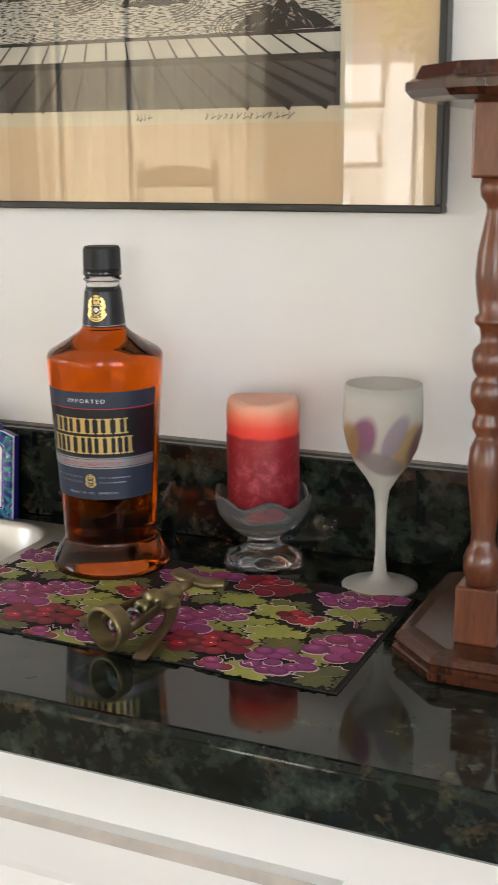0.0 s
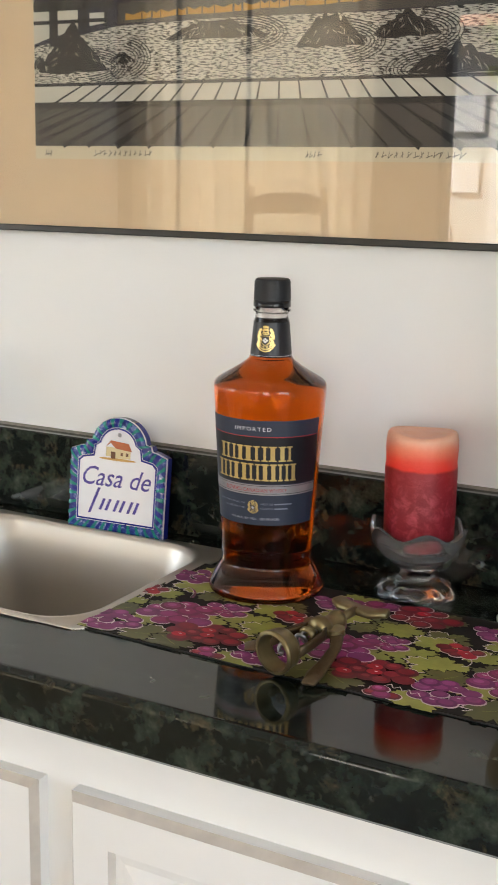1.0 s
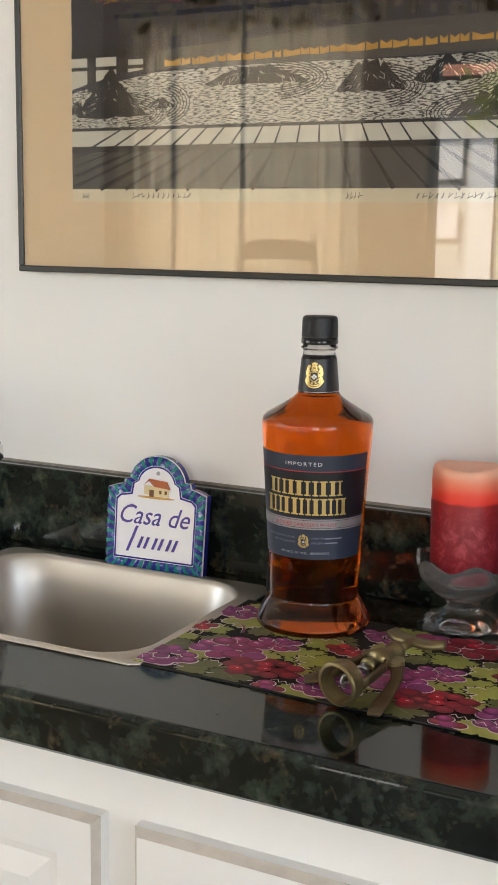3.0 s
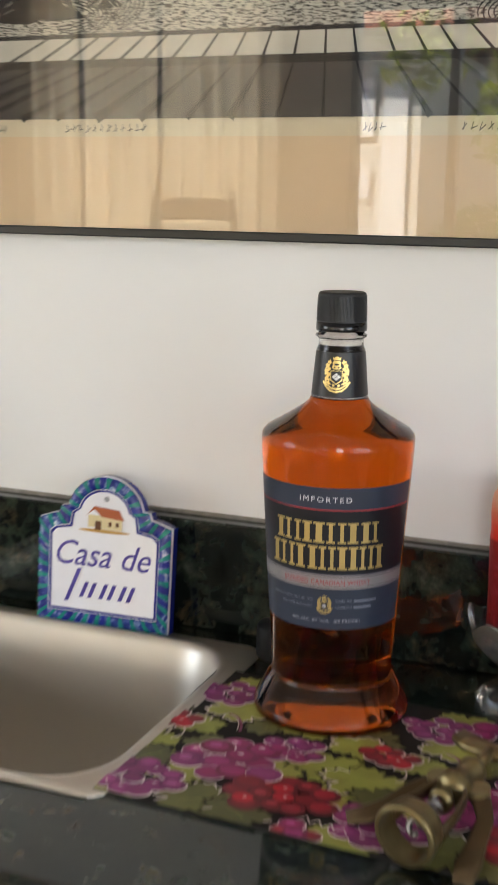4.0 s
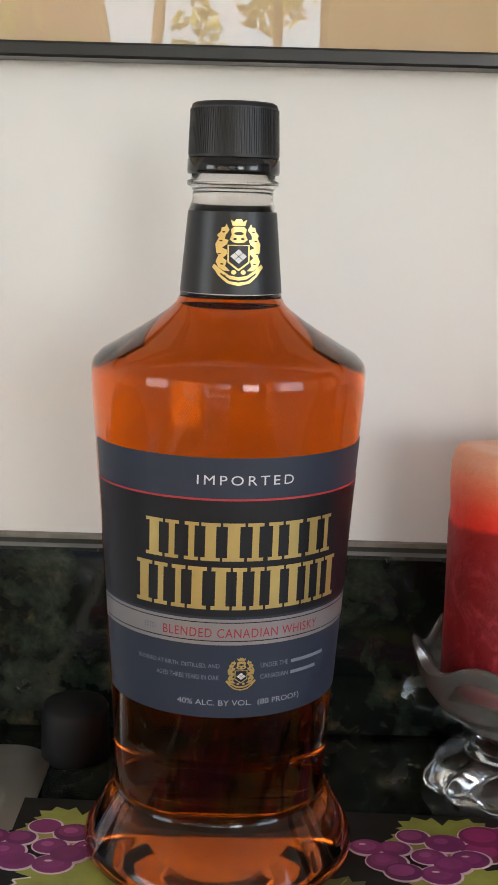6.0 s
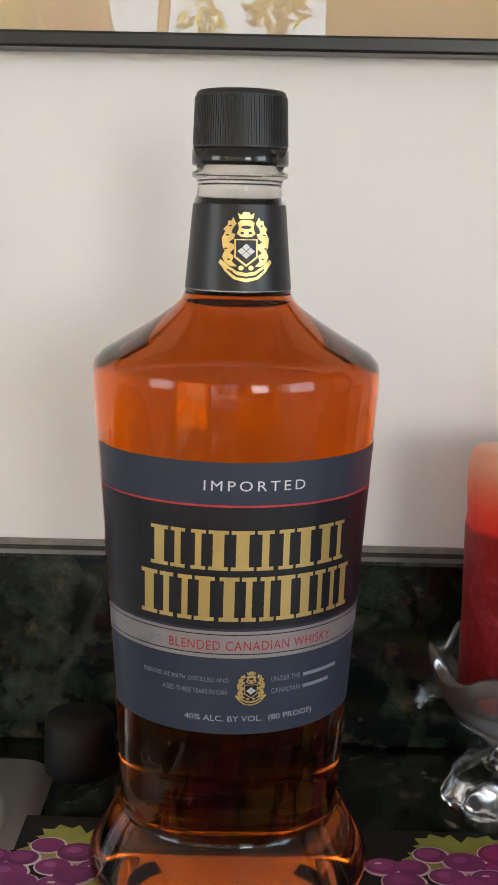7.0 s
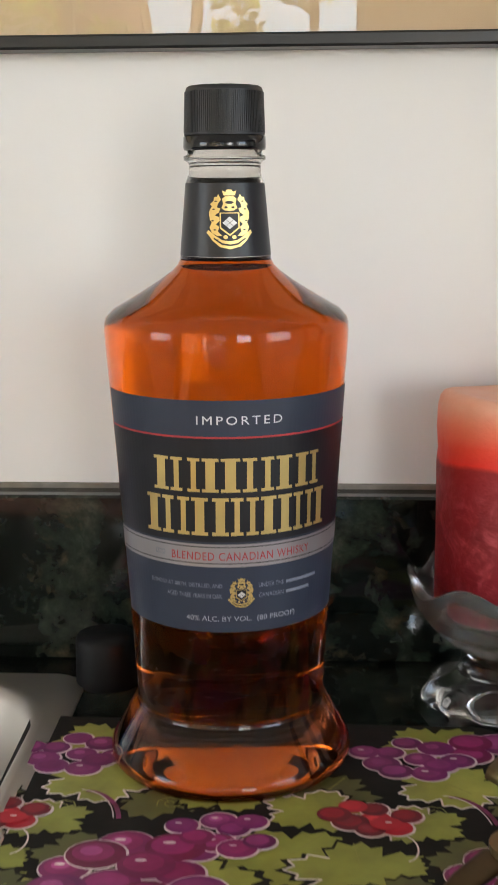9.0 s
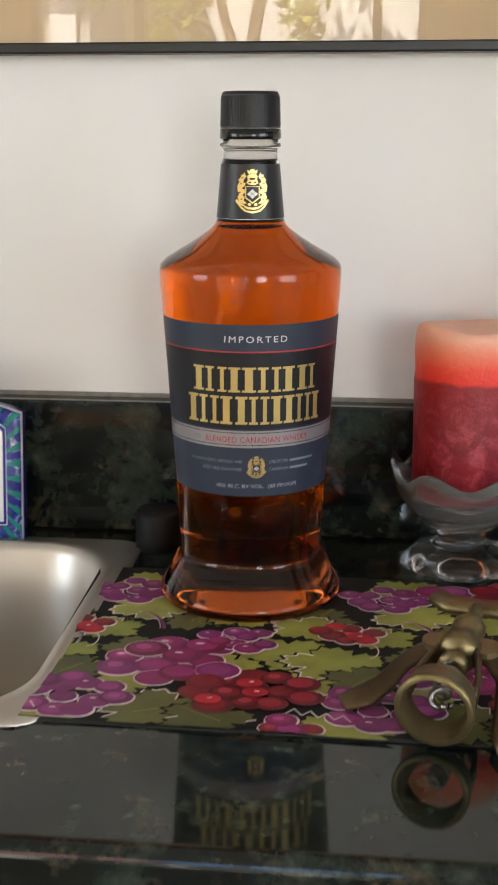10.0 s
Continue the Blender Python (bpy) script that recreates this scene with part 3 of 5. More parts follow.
# ---- candle in its glass dish ----
DISH = (0.143, 0.0605)
GLASS = Mat("pressed_glass", (0.94, 0.94, 0.93), 0.06).set("Transmission Weight", 0.95).set("IOR", 1.36)
GLASS.bump(GLASS.noise(260, 3, 0.6), 0.12, 0.0010)
GLASS = GLASS.m
CRYSTAL = clear("clear_glass", (0.94, 0.95, 0.94), 1.42, 0.07)


def candle_dish():
    def scallop(r, z, a):
        k = max(0.0, min(1.0, (z - 0.045) / 0.03))
        return r * (1 + 0.03 * k * math.cos(6 * a)), z + 0.005 * k * math.cos(6 * a)

    def lobes(r, z, a):
        k = 1.0 if z < 0.014 and r > 0.02 else 0.0
        return r * (1 + 0.05 * k * math.cos(8 * a)), z

    d = holder("candle_dish", "footed clear pressed-glass candle dish with a scalloped rim", "candle holder", pose(*DISH, COUNTER_Z))
    bowl = [(0, 0.032), (0.017, 0.032), (0.024, 0.034), (0.036, 0.044), (0.045, 0.056), (0.0485, 0.070), (0.0478, 0.0730), (0.0450, 0.0715), (0.0415, 0.058), (0.033, 0.049), (0.02, 0.044), (0, 0.043)]
    part("bowl", lathe(bowl, 96, wobble=scallop), GLASS, d, smooth=True)
    foot = [(0, 0.006), (0.020, 0.004), (0.034, 0.0), (0.0385, 0.002), (0.0390, 0.006), (0.034, 0.013), (0.022, 0.018), (0.0165, 0.022), (0.016, 0.028), (0.018, 0.0315), (0, 0.0315)]
    part("foot", lathe(foot, 96, wobble=lobes), CRYSTAL, d, smooth=True)
    return d


candle_dish()


def candle_wax():
    k = Mat("candle_wax", (0.4, 0.02, 0.03), 0.5)
    co = k.t.nodes.new("ShaderNodeTexCoord")
    sep = k.t.nodes.new("ShaderNodeSeparateXYZ")
    k.t.links.new(co.outputs["Object"], sep.inputs[0])
    # the burnt top is painted paler for light glowing through; bloom mottles it lower
    add = k.t.nodes.new("ShaderNodeMath")
    add.operation = "MULTIPLY_ADD"
    add.inputs[1].default_value, add.inputs[2].default_value = 0.006, 0
    k.t.links.new(k.noise(40, 3), add.inputs[0])
    s = k.t.nodes.new("ShaderNodeMath")
    k.t.links.new(sep.outputs[2], s.inputs[0])
    k.t.links.new(add.outputs[0], s.inputs[1])
    rg = k.t.nodes.new("ShaderNodeMapRange")
    rg.inputs[1].default_value, rg.inputs[2].default_value = -0.009, 0.115
    k.t.links.new(s.outputs[0], rg.inputs[0])
    tone = k.ramp(rg.outputs[0], [(0.0, (0.20, 0.008, 0.016)), (0.50, (0.21, 0.006, 0.013)), (0.752, (0.28, 0.006, 0.011)), (0.772, (0.78, 0.030, 0.016)), (0.84, (0.82, 0.075, 0.035)), (0.93, (0.82, 0.24, 0.14)), (1.0, (0.80, 0.42, 0.29))])
    bloom = k.ramp(k.noise(85, 5, 0.7, distort=0.5), [(0.46, (0, 0, 0)), (0.54, (0.16, 0.16, 0.16)), (0.66, (0.48, 0.48, 0.48))])
    fade = k.ramp(rg.outputs[0], [(0.55, (1, 1, 1)), (0.76, (0.15, 0.15, 0.15))])
    k.color(k.mix(k.mix(1.0, bloom, fade, "MULTIPLY"), tone, (0.62, 0.10, 0.13)))
    k.set("Subsurface Weight", 0.12).set("Subsurface Scale", 0.004)
    k.set("Subsurface Radius", (1.0, 0.25, 0.15))
    return k.bump(k.noise(110, 4, 0.6, distort=0.3), 0.5, 0.002).m


def candle():
    def uneven(r, z, a):
        return r * (1 + 0.008 * math.sin(3 * a + 40 * z)), z + (0.0016 * math.sin(2 * a + 1) if z > 0.10 else 0)

    c = holder("candle", "red pillar candle in a dish, burnt top painted with a pale glow", "candle", pose(*DISH, COUNTER_Z + 0.053))
    prof = [(0, 0), (0.0325, 0), (0.0350, 0.002), (0.0353, 0.041), (0.0357, 0.080), (0.0349, 0.087), (0.0356, 0.099), (0.0352, 0.108), (0.0341, 0.1130), (0.0322, 0.1156), (0.0295, 0.1164), (0.026, 0.1157), (0.016, 0.1150), (0, 0.1147)]
    part("wax", lathe(prof, 72, wobble=uneven), candle_wax(), c, smooth=True)
    return c


candle()

# ---- frosted wine glass ----


def frosted():
    k = Mat("frosted_glass", (0.84, 0.815, 0.75), 0.34)
    k.set("Transmission Weight", 0.58).set("IOR", 1.2)
    co = k.t.nodes.new("ShaderNodeTexCoord")
    col = None
    base = (0.84, 0.815, 0.75)
    for cx, cy, cz, sx, sz, tint in ((-0.010, -0.034, 0.146, 0.012, 0.021, (0.34, 0.09, 0.22)), (0.030, -0.018, 0.138, 0.009, 0.026, (0.62, 0.42, 0.13)), (0.020, -0.028, 0.150, 0.007, 0.020, (0.48, 0.40, 0.50)), (-0.026, -0.022, 0.140, 0.012, 0.022, (0.60, 0.40, 0.15)), (0.036, 0.006, 0.140, 0.012, 0.02, (0.25, 0.10, 0.16)), (-0.03, 0.02, 0.145, 0.014, 0.02, (0.34, 0.12, 0.28)), (0.0, 0.036, 0.145, 0.012, 0.02, (0.6, 0.42, 0.15)), (0.008, -0.026, 0.124, 0.02, 0.010, (0.42, 0.36, 0.36))):
        mp = k.t.nodes.new("ShaderNodeMapping")
        mp.vector_type = "TEXTURE"
        mp.inputs["Location"].default_value = (cx, cy, cz)
        mp.inputs["Rotation"].default_value = (0, radians(24), 0)
        mp.inputs["Scale"].default_value = (sx * 1.4, 0.030, sz * 1.45)
        k.t.links.new(co.outputs["Object"], mp.inputs[0])
        ln = k.t.nodes.new("ShaderNodeVectorMath")
        ln.operation = "LENGTH"
        k.t.links.new(mp.outputs[0], ln.inputs[0])
        col = k.mix(k.ramp(ln.outputs["Value"], [(0.66, (0.85, 0.85, 0.85)), (0.92, (0, 0, 0))]), col or base, tint)
    return k.color(col).m


def wine_glass():
    prof = [(0, 0.0), (0.0355, 0.0), (0.0357, 0.0015), (0.030, 0.0030), (0.012, 0.0060), (0.0065, 0.012), (0.0048, 0.030), (0.0047, 0.055), (0.0055, 0.080), (0.0075, 0.094), (0.0150, 0.1065), (0.0250, 0.1200), (0.0322, 0.1350), (0.0362, 0.1520), (0.0367, 0.1640), (0.0360, 0.1800), (0.0350, 0.1945), (0.0338, 0.1945), (0.0348, 0.180), (0.0354, 0.164), (0.0350, 0.152), (0.031, 0.136), (0.0235, 0.1215), (0.0130, 0.109), (0, 0.1045)]
    g = holder("wine_glass", "frosted wine glass with purple and amber painted petals", "wine glass", pose(0.269, 0.046, COUNTER_Z))
    part("goblet", lathe(prof, 64), frosted(), g, smooth=True)
    return g


wine_glass()

# ---- wooden stand with turned posts ----


def wooden_stand():
    x0, x1, y0, y1, c = 0.329, 0.569, -0.147, 0.093, 0.041
    st = holder("wooden_stand", "two-tier cherry-stained wooden stand with turned posts", "stand", pose((x0 + x1) / 2, (y0 + y1) / 2, COUNTER_Z))
    h = (x1 - x0) / 2

    def clipped(i, z):
        k, cc = h - i, c - i * 0.4
        return [(k - cc, -k, z), (k, -k + cc, z), (k, k - cc, z), (k - cc, k, z), (-k + cc, k, z), (-k, k - cc, z), (-k, -k + cc, z), (-k + cc, -k, z)]

    for name, z, up in (("base_plate", 0.0, 1), ("top_plate", 0.433, -1)):
        lv = [(0.004, 0.0), (0.0005, 0.002), (0.0, 0.005), (0.0, 0.009), (0.003, 0.0105), (0.003, 0.013), (0.0015, 0.0155), (0.0030, 0.0190), (0.0065, 0.0215), (0.010, 0.0225), (0.016, 0.024)]
        if up < 0:
            lv = [(0.012, 0.0), (0.004, 0.003), (0.0, 0.008), (0.0, 0.014), (0.006, 0.017), (0.010, 0.026)]
        bm = bmesh.new()
        loops = [clipped(i, z + zz) for i, zz in lv]
        bridge(bm, loops)
        bm.faces.new([bm.verts.new(p) for p in loops[0][::-1]])
        part(name, bm, PLATE_WOOD, st, "dark polished plate with a moulded rim")
    prof = [(0, 0.069), (0.0120, 0.069), (0.0122, 0.074), (0.0145, 0.080), (0.0148, 0.090), (0.0125, 0.097), (0.0100, 0.101), (0.0092, 0.109), (0.0105, 0.125), (0.0132, 0.150), (0.0140, 0.165), (0.0128, 0.178), (0.0095, 0.186),
            (0.0085, 0.188), (0.0118, 0.194), (0.0120, 0.198), (0.0100, 0.204), (0.0102, 0.208), (0.0135, 0.214), (0.0142, 0.221), (0.0132, 0.229), (0.0098, 0.2335), (0.0130, 0.2390), (0.0142, 0.2460), (0.0128, 0.2540), (0.0085, 0.2590), (0.0080, 0.264),
            (0.0095, 0.271), (0.0128, 0.2740), (0.0130, 0.2780), (0.0100, 0.2815), (0.0125, 0.295), (0.0138, 0.308), (0.0128, 0.325), (0.0095, 0.343), (0.0072, 0.356), (0.0080, 0.361), (0.0118, 0.366), (0.0128, 0.373), (0.0115, 0.380), (0, 0.3805)]
    for sx in (-1, 1):
        for sy in (-1, 1):
            px, py = sx * (h - 0.0695), sy * (h - 0.0475)
            post = part("post", lathe(prof, 32, center=(px, py, 0)), STAND_WOOD, st, smooth=True)
            part("square_foot", box(px - 0.0168, px + 0.0168, py - 0.0168, py + 0.0168, 0.0235, 0.070, 0.002), STAND_WOOD, post)
            part("square_head", box(px - 0.0165, px + 0.0165, py - 0.0165, py + 0.0165, 0.3795, 0.4335, 0.002), STAND_WOOD, post)
    return st


wooden_stand()

# ---- black stopper beside the sink ----
stop = holder("bottle_stopper", "small black plastic screw cap lying by the backsplash", "cap", pose(-0.071, 0.083, COUNTER_Z))
part("cap", lathe([(0, 0), (0.0170, 0), (0.0172, 0.001), (0.0168, 0.026), (0.0155, 0.0285), (0, 0.0285)], 40), plain("stopper_black", (0.004, 0.004, 0.0045), 0.6, 0, 0.1, 80, 0, 0.25), stop, smooth=True)

# ---- printed placemat ----
MAT_PTS = [(-0.097, -0.186), (0.313, -0.193), (0.311, 0.021), (-0.101, 0.034)]
MAT_DARK = plain("mat_print_dark", (0.018, 0.016, 0.014), 0.8, 0, 0.5, 60, 0, 0.2)
MAT_EDGE = plain("mat_edge", (0.012, 0.011, 0.010), 0.7)


def print_ink(name, a, b, scale=70):
    k = Mat(name, a, 0.5)
    g = k.t.nodes.new("ShaderNodeNewGeometry")
    tone = k.mix(g.outputs["Random Per Island"], a, b)
    shade = k.ramp(k.noise(scale, 4), [(0.3, (0.75, 0.75, 0.75)), (0.7, (1.2, 1.2, 1.2))])
    return k.color(k.mix(1.0, tone, shade, "MULTIPLY")).m


PURPLE = print_ink("purple_ink", (0.13, 0.011, 0.09), (0.24, 0.03, 0.16))
PLUM = print_ink("plum_ink", (0.16, 0.009, 0.05), (0.24, 0.025, 0.13))
CRIMSON = print_ink("crimson_ink", (0.10, 0.005, 0.012), (0.17, 0.008, 0.02))
BRIGHT = print_ink("bright_red_ink", (0.50, 0.012, 0.03), (0.42, 0.015, 0.03))
LEAF = print_ink("leaf_ink", (0.36, 0.37, 0.075), (0.25, 0.27, 0.05), 40)
OLIVE = print_ink("olive_ink", (0.13, 0.13, 0.032), (0.075, 0.08, 0.022), 40)
PALE = print_ink("pale_ink_line", (0.80, 0.72, 0.70), (0.74, 0.62, 0.62))

rng = random.Random(7)
ink = {}


def inside(x, y):
    """Keeps a point within the placemat's edge."""
    return min(max(x, -0.0965), 0.3095), min(max(y, -0.1855 - 0.0165 * (x + 0.097) / 0.41), 0.0325 - 0.0125 * (x + 0.1) / 0.41)


def stamp(tone, poly, z):
    pts = [inside(x, y) for x, y in poly]
    xs, ys = [p[0] for p in pts], [p[1] for p in pts]
    if max(xs) - min(xs) < 0.0012 or max(ys) - min(ys) < 0.0012:
        return
    bm = ink.setdefault(tone, bmesh.new())
    bm.faces.new([bm.verts.new((x, y, z)) for x, y in pts])


def bunch(x, y, size, r, n, tones, z, seed, hl=0.25):
    rg = random.Random(seed)
    placed = []
    for i in range(n * 30):
        a, d = rg.uniform(0, 6.283), 1.12 * size * math.sqrt(rg.random())
        px, py = x + 1.15 * d * math.cos(a), y + 0.85 * d * math.sin(a)
        if all((px - q[0]) ** 2 + (py - q[1]) ** 2 > (1.42 * r) ** 2 for q in placed):
            placed.append((px, py))
        if len(placed) >= n:
            break
    for i, (px, py) in enumerate(placed):
        rr = r * rg.uniform(0.95, 1.25)
        t = rg.uniform(0, 3)
        if hl > 0 and rg.random() < 0.9:
            stamp("pale", disc(px + 0.0003, py - 0.0002, rr * 1.1 + 0.0009, rr * 0.93 + 0.0008, 18, t), z - 4e-5 + (i * 6e-5 if rg.random() < 0.25 else i * 1e-6))
        tone = rg.choice(tones)
        stamp(tone, disc(px, py, rr * 1.1, rr * 0.93, 18, t), z + i * 6e-5 + 2e-5)
        stamp(tone + "_light", disc(px - rr * 0.12, py + rr * 0.14, rr * 0.78, rr * 0.62, 16, t), z + i * 6e-5 + 3e-5)
        if i % 3 == 0:
            stamp(tone + "_lighter", disc(px - rr * 0.2, py + rr * 0.22, rr * 0.42, rr * 0.32, 12, t), z + i * 6e-5 + 4e-5)
        if rg.random() < hl:
            stamp("pale", disc(px - rr * 0.25, py + rr * 0.3, rr * 0.24, rr * 0.10, 8, 0.4), z + i * 6e-5 + 5e-5)


def vine_leaf(x, y, s, turn, tone, z, seed):
    rg = random.Random(seed)
    pts = []
    for i in range(40):
        a = 2 * math.pi * i / 40
        lobe = 0.62 + 0.30 * abs(math.cos(2.5 * a)) ** 0.7 + (0.10 if i % 2 else -0.05) * rg.uniform(0.5, 1.3)
        pts.append((x + s * lobe * math.cos(a + turn) * 1.15, y + s * lobe * math.sin(a + turn) * 0.85))
    stamp("dark", [(x + (px - x) * 1.13 + 0.0006, y + (py - y) * 1.13 - 0.0006) for px, py in pts], z - 1.5e-5)
    stamp(tone, pts, z)
    if seed % 2 == 0:
        scroll(pts[4:24], 0.0005, z + 2e-5)
    tip = (x + s * 0.8 * math.cos(turn), y + s * 0.8 * math.sin(turn))
    stamp("vein", [(x - 0.4 * s * math.cos(turn), y - 0.4 * s * math.sin(turn)), (tip[0] + 0.0004, tip[1]), (tip[0], tip[1] + 0.0005), (x - 0.4 * s * math.cos(turn), y - 0.4 * s * math.sin(turn) + 0.0006)], z + 2e-5)


def scroll(points, w, z, tone="pale"):
    for (ax, ay), (bx, by) in zip(points, points[1:]):
        d = math.hypot(bx - ax, by - ay) or 1
        nx, ny = -(by - ay) / d * w, (bx - ax) / d * w
        stamp_raw(tone, [(ax + nx, ay + ny), (ax - nx, ay - ny), (bx - nx, by - ny), (bx + nx, by + ny)], z)


def stamp_raw(tone, poly, z):
    if all(-0.096 < x < 0.309 and -0.184 < y < 0.02 for x, y in poly):
        bm = ink.setdefault(tone, bmesh.new())
        bm.faces.new([bm.verts.new((x, y, z)) for x, y in poly])


PERIOD = 0.1635
Z = MAT_TOP
for k in range(-1, 4):
    o = k * PERIOD

    def inn(x):
        return -0.12 < x < 0.335

    for i, (x, y, s, turn, tone) in enumerate(((-0.029, -0.172, 0.022, 0.4, "olive"), (-0.025, -0.045, 0.022, 2.0, "olive"), (-0.115, -0.045, 0.018, 1.0, "olive"), (0.034, -0.097, 0.021, 0.9, "leaf"), (0.068, -0.126, 0.021, 3.0, "leaf"), (0.073, -0.183, 0.018, 0.2, "leaf"), (-0.100, -0.108, 0.021, 1.7, "leaf"), (-0.004, -0.118, 0.019, 0.3, "leaf"), (-0.055, -0.036, 0.019, 2.4, "leaf"), (-0.056, -0.142, 0.017, 5.0, "leaf"), (-0.074, -0.070, 0.015, 0.5, "leaf2"), (-0.058, 0.006, 0.019, 2.2, "leaf2"), (0.030, 0.000, 0.018, 1.2, "olive"), (-0.050, -0.098, 0.016, 0.7, "olive"), (0.000, -0.178, 0.017, 2.6, "olive"), (0.004, -0.045, 0.017, 1.4, "leaf"), (0.046, -0.060, 0.017, 0.1, "leaf"), (-0.083, -0.128, 0.016, 4.0, "olive"))):
        if inn(x + o):
            vine_leaf(x + o, y, s * 1.30, turn, {"leaf2": "leaf"}.get(tone, tone), Z + 0.0001 + i * 3e-5, i)
    for i, (x, y, size, r, n, tones, hl) in enumerate(((-0.073, -0.010, 0.018, 0.0066, 11, ("purple",), 0.3), (-0.077, -0.160, 0.021, 0.0072, 12, ("purple",), 0.4), (-0.030, -0.113, 0.026, 0.0098, 12, ("plum", "purple", "plum"), 0.25), (0.004, -0.083, 0.016, 0.0064, 9, ("purple", "plum"), 0.5), (-0.036, 0.002, 0.010, 0.0095, 3, ("plum", "purple"), 0.2), (-0.094, -0.067, 0.013, 0.0060, 8, ("crimson", "bright"), 0.1), (0.020, -0.148, 0.024, 0.0085, 13, ("crimson",), 0.0), (0.046, -0.186, 0.010, 0.0062, 4, ("crimson", "plum"), 0.3), (0.012, -0.004, 0.022, 0.0085, 11, ("crimson",), 0.05))):
        if inn(x + o):
            bunch(x + o, y, size, r, n, tones, Z + 0.0006 + i * 2e-5, i + 10, hl)
    for x, y in ((0.018, -0.139), (0.022, -0.150), (-0.002, -0.160), (0.010, 0.004), (-0.088, -0.072)):
        if inn(x + o):
            stamp("pale_red", disc(x + o, y, 0.0072, 0.0054, 16), Z + 0.0016)
            stamp("pale", disc(x + o + 0.001, y + 0.001, 0.0016, 0.0008, 8), Z + 0.00163)
    zig = [(0.040 + o + 0.0042 * j, -0.170 + (0.0035 if j % 2 else -0.0025) - 0.0008 * j) for j in range(9)]
    scroll(zig, 0.0004, Z + 0.0017)
    scroll([(-0.060 + o + 0.02 * math.cos(a), -0.078 + 0.030 * math.sin(a)) for a in np.linspace(0.2, 1.5, 9)], 0.0011, Z + 0.0017, "plum")
    scroll([(-0.0625 + o + 0.02 * math.cos(a), -0.0775 + 0.0305 * math.sin(a)) for a in np.linspace(0.2, 1.5, 9)], 0.0003, Z + 0.00172)
    scroll([(-0.082 + o + 0.006 * math.cos(a), -0.092 + 0.010 * math.sin(a)) for a in np.linspace(-1.4, 1.2, 8)], 0.0004, Z + 0.0017)
    for cx, cy in ((-0.066, -0.062), (-0.019, -0.058)):
        scroll([(cx + o + (0.001 + 0.00055 * j) * math.cos(0.9 * j), cy + (0.001 + 0.00045 * j) * math.sin(0.9 * j)) for j in range(12)], 0.00025, Z + 0.0017, "vein")

mat_thing = holder("placemat", "placemat printed with purple grapes, red berries and vine leaves", "placemat", pose(0, 0, 0))
part("sheet", slab(MAT_PTS, COUNTER_Z + 0.0004, MAT_TOP), MAT_DARK, mat_thing)
part("backing", slab([(x - 0.002 if x < 0 else x + 0.001, y - 0.002 if y < 0 else y + 0.001) for x, y in MAT_PTS], COUNTER_Z + 0.0003, COUNTER_Z + 0.0012), MAT_EDGE, mat_thing)
LIGHTER = {}
for key, lo, hi in (("purple", (0.20, 0.024, 0.125), (0.33, 0.055, 0.21)), ("plum", (0.27, 0.018, 0.10), (0.38, 0.05, 0.22)), ("crimson", (0.18, 0.007, 0.017), (0.30, 0.012, 0.028)), ("bright", (0.5, 0.015, 0.03), (0.58, 0.03, 0.05))):
    LIGHTER[key + "_light"] = print_ink(key + "_light_ink", lo, hi)
    LIGHTER[key + "_lighter"] = print_ink(key + "_lighter_ink", tuple(min(1, 1.25 * v + 0.015) for v in lo), tuple(min(1, 1.3 * v + 0.03) for v in hi))
TONES = {**LIGHTER, "purple": PURPLE, "plum": PLUM, "crimson": CRIMSON, "pale_red": BRIGHT, "bright": BRIGHT, "leaf": LEAF, "olive": OLIVE, "pale": PALE, "dark": MAT_DARK, "vein": plain("vein_ink", (0.30, 0.30, 0.08), 0.6)}
for tone, bm in ink.items():
    tagged(part("print_" + tone, bm, TONES[tone], mat_thing), kind="stuff")

# ---- corkscrew ----
BRASS = plain("antique_brass", (0.21, 0.165, 0.078), 0.36, 0.8, 0.4, 60, 0.1)
BROWNED = plain("browned_brass", (0.095, 0.062, 0.030), 0.42, 0.7, 0.45, 70, 0.1)
WORM = plain("dark_steel", (0.30, 0.29, 0.29), 0.35, 1.0)


def flat_bar(points, widths, thick, up=Vector((0, 0, 1))):
    """A flat bar along points, with its width across and a thickness along up."""
    bm = bmesh.new()
    pts = [Vector(p) for p in points]
    rows = []
    for i, p in enumerate(pts):
        d = (pts[min(i + 1, len(pts) - 1)] - pts[max(i - 1, 0)]).normalized()
        side = d.cross(up).normalized() * widths[i]
        n = side.cross(d).normalized() * thick
        rows.append([bm.verts.new(q) for q in (p - side - n * 0.6, p - side * 0.7 - n, p + side * 0.7 - n, p + side - n * 0.6, p + side + n * 0.6, p + side * 0.7 + n, p - side * 0.7 + n, p - side + n * 0.6)])
    for a, b in zip(rows, rows[1:]):
        for i in range(8):
            bm.faces.new((a[i], a[(i + 1) % 8], b[(i + 1) % 8], b[i]))
    bm.faces.new(rows[0][::-1])
    bm.faces.new(rows[-1])
    return bm


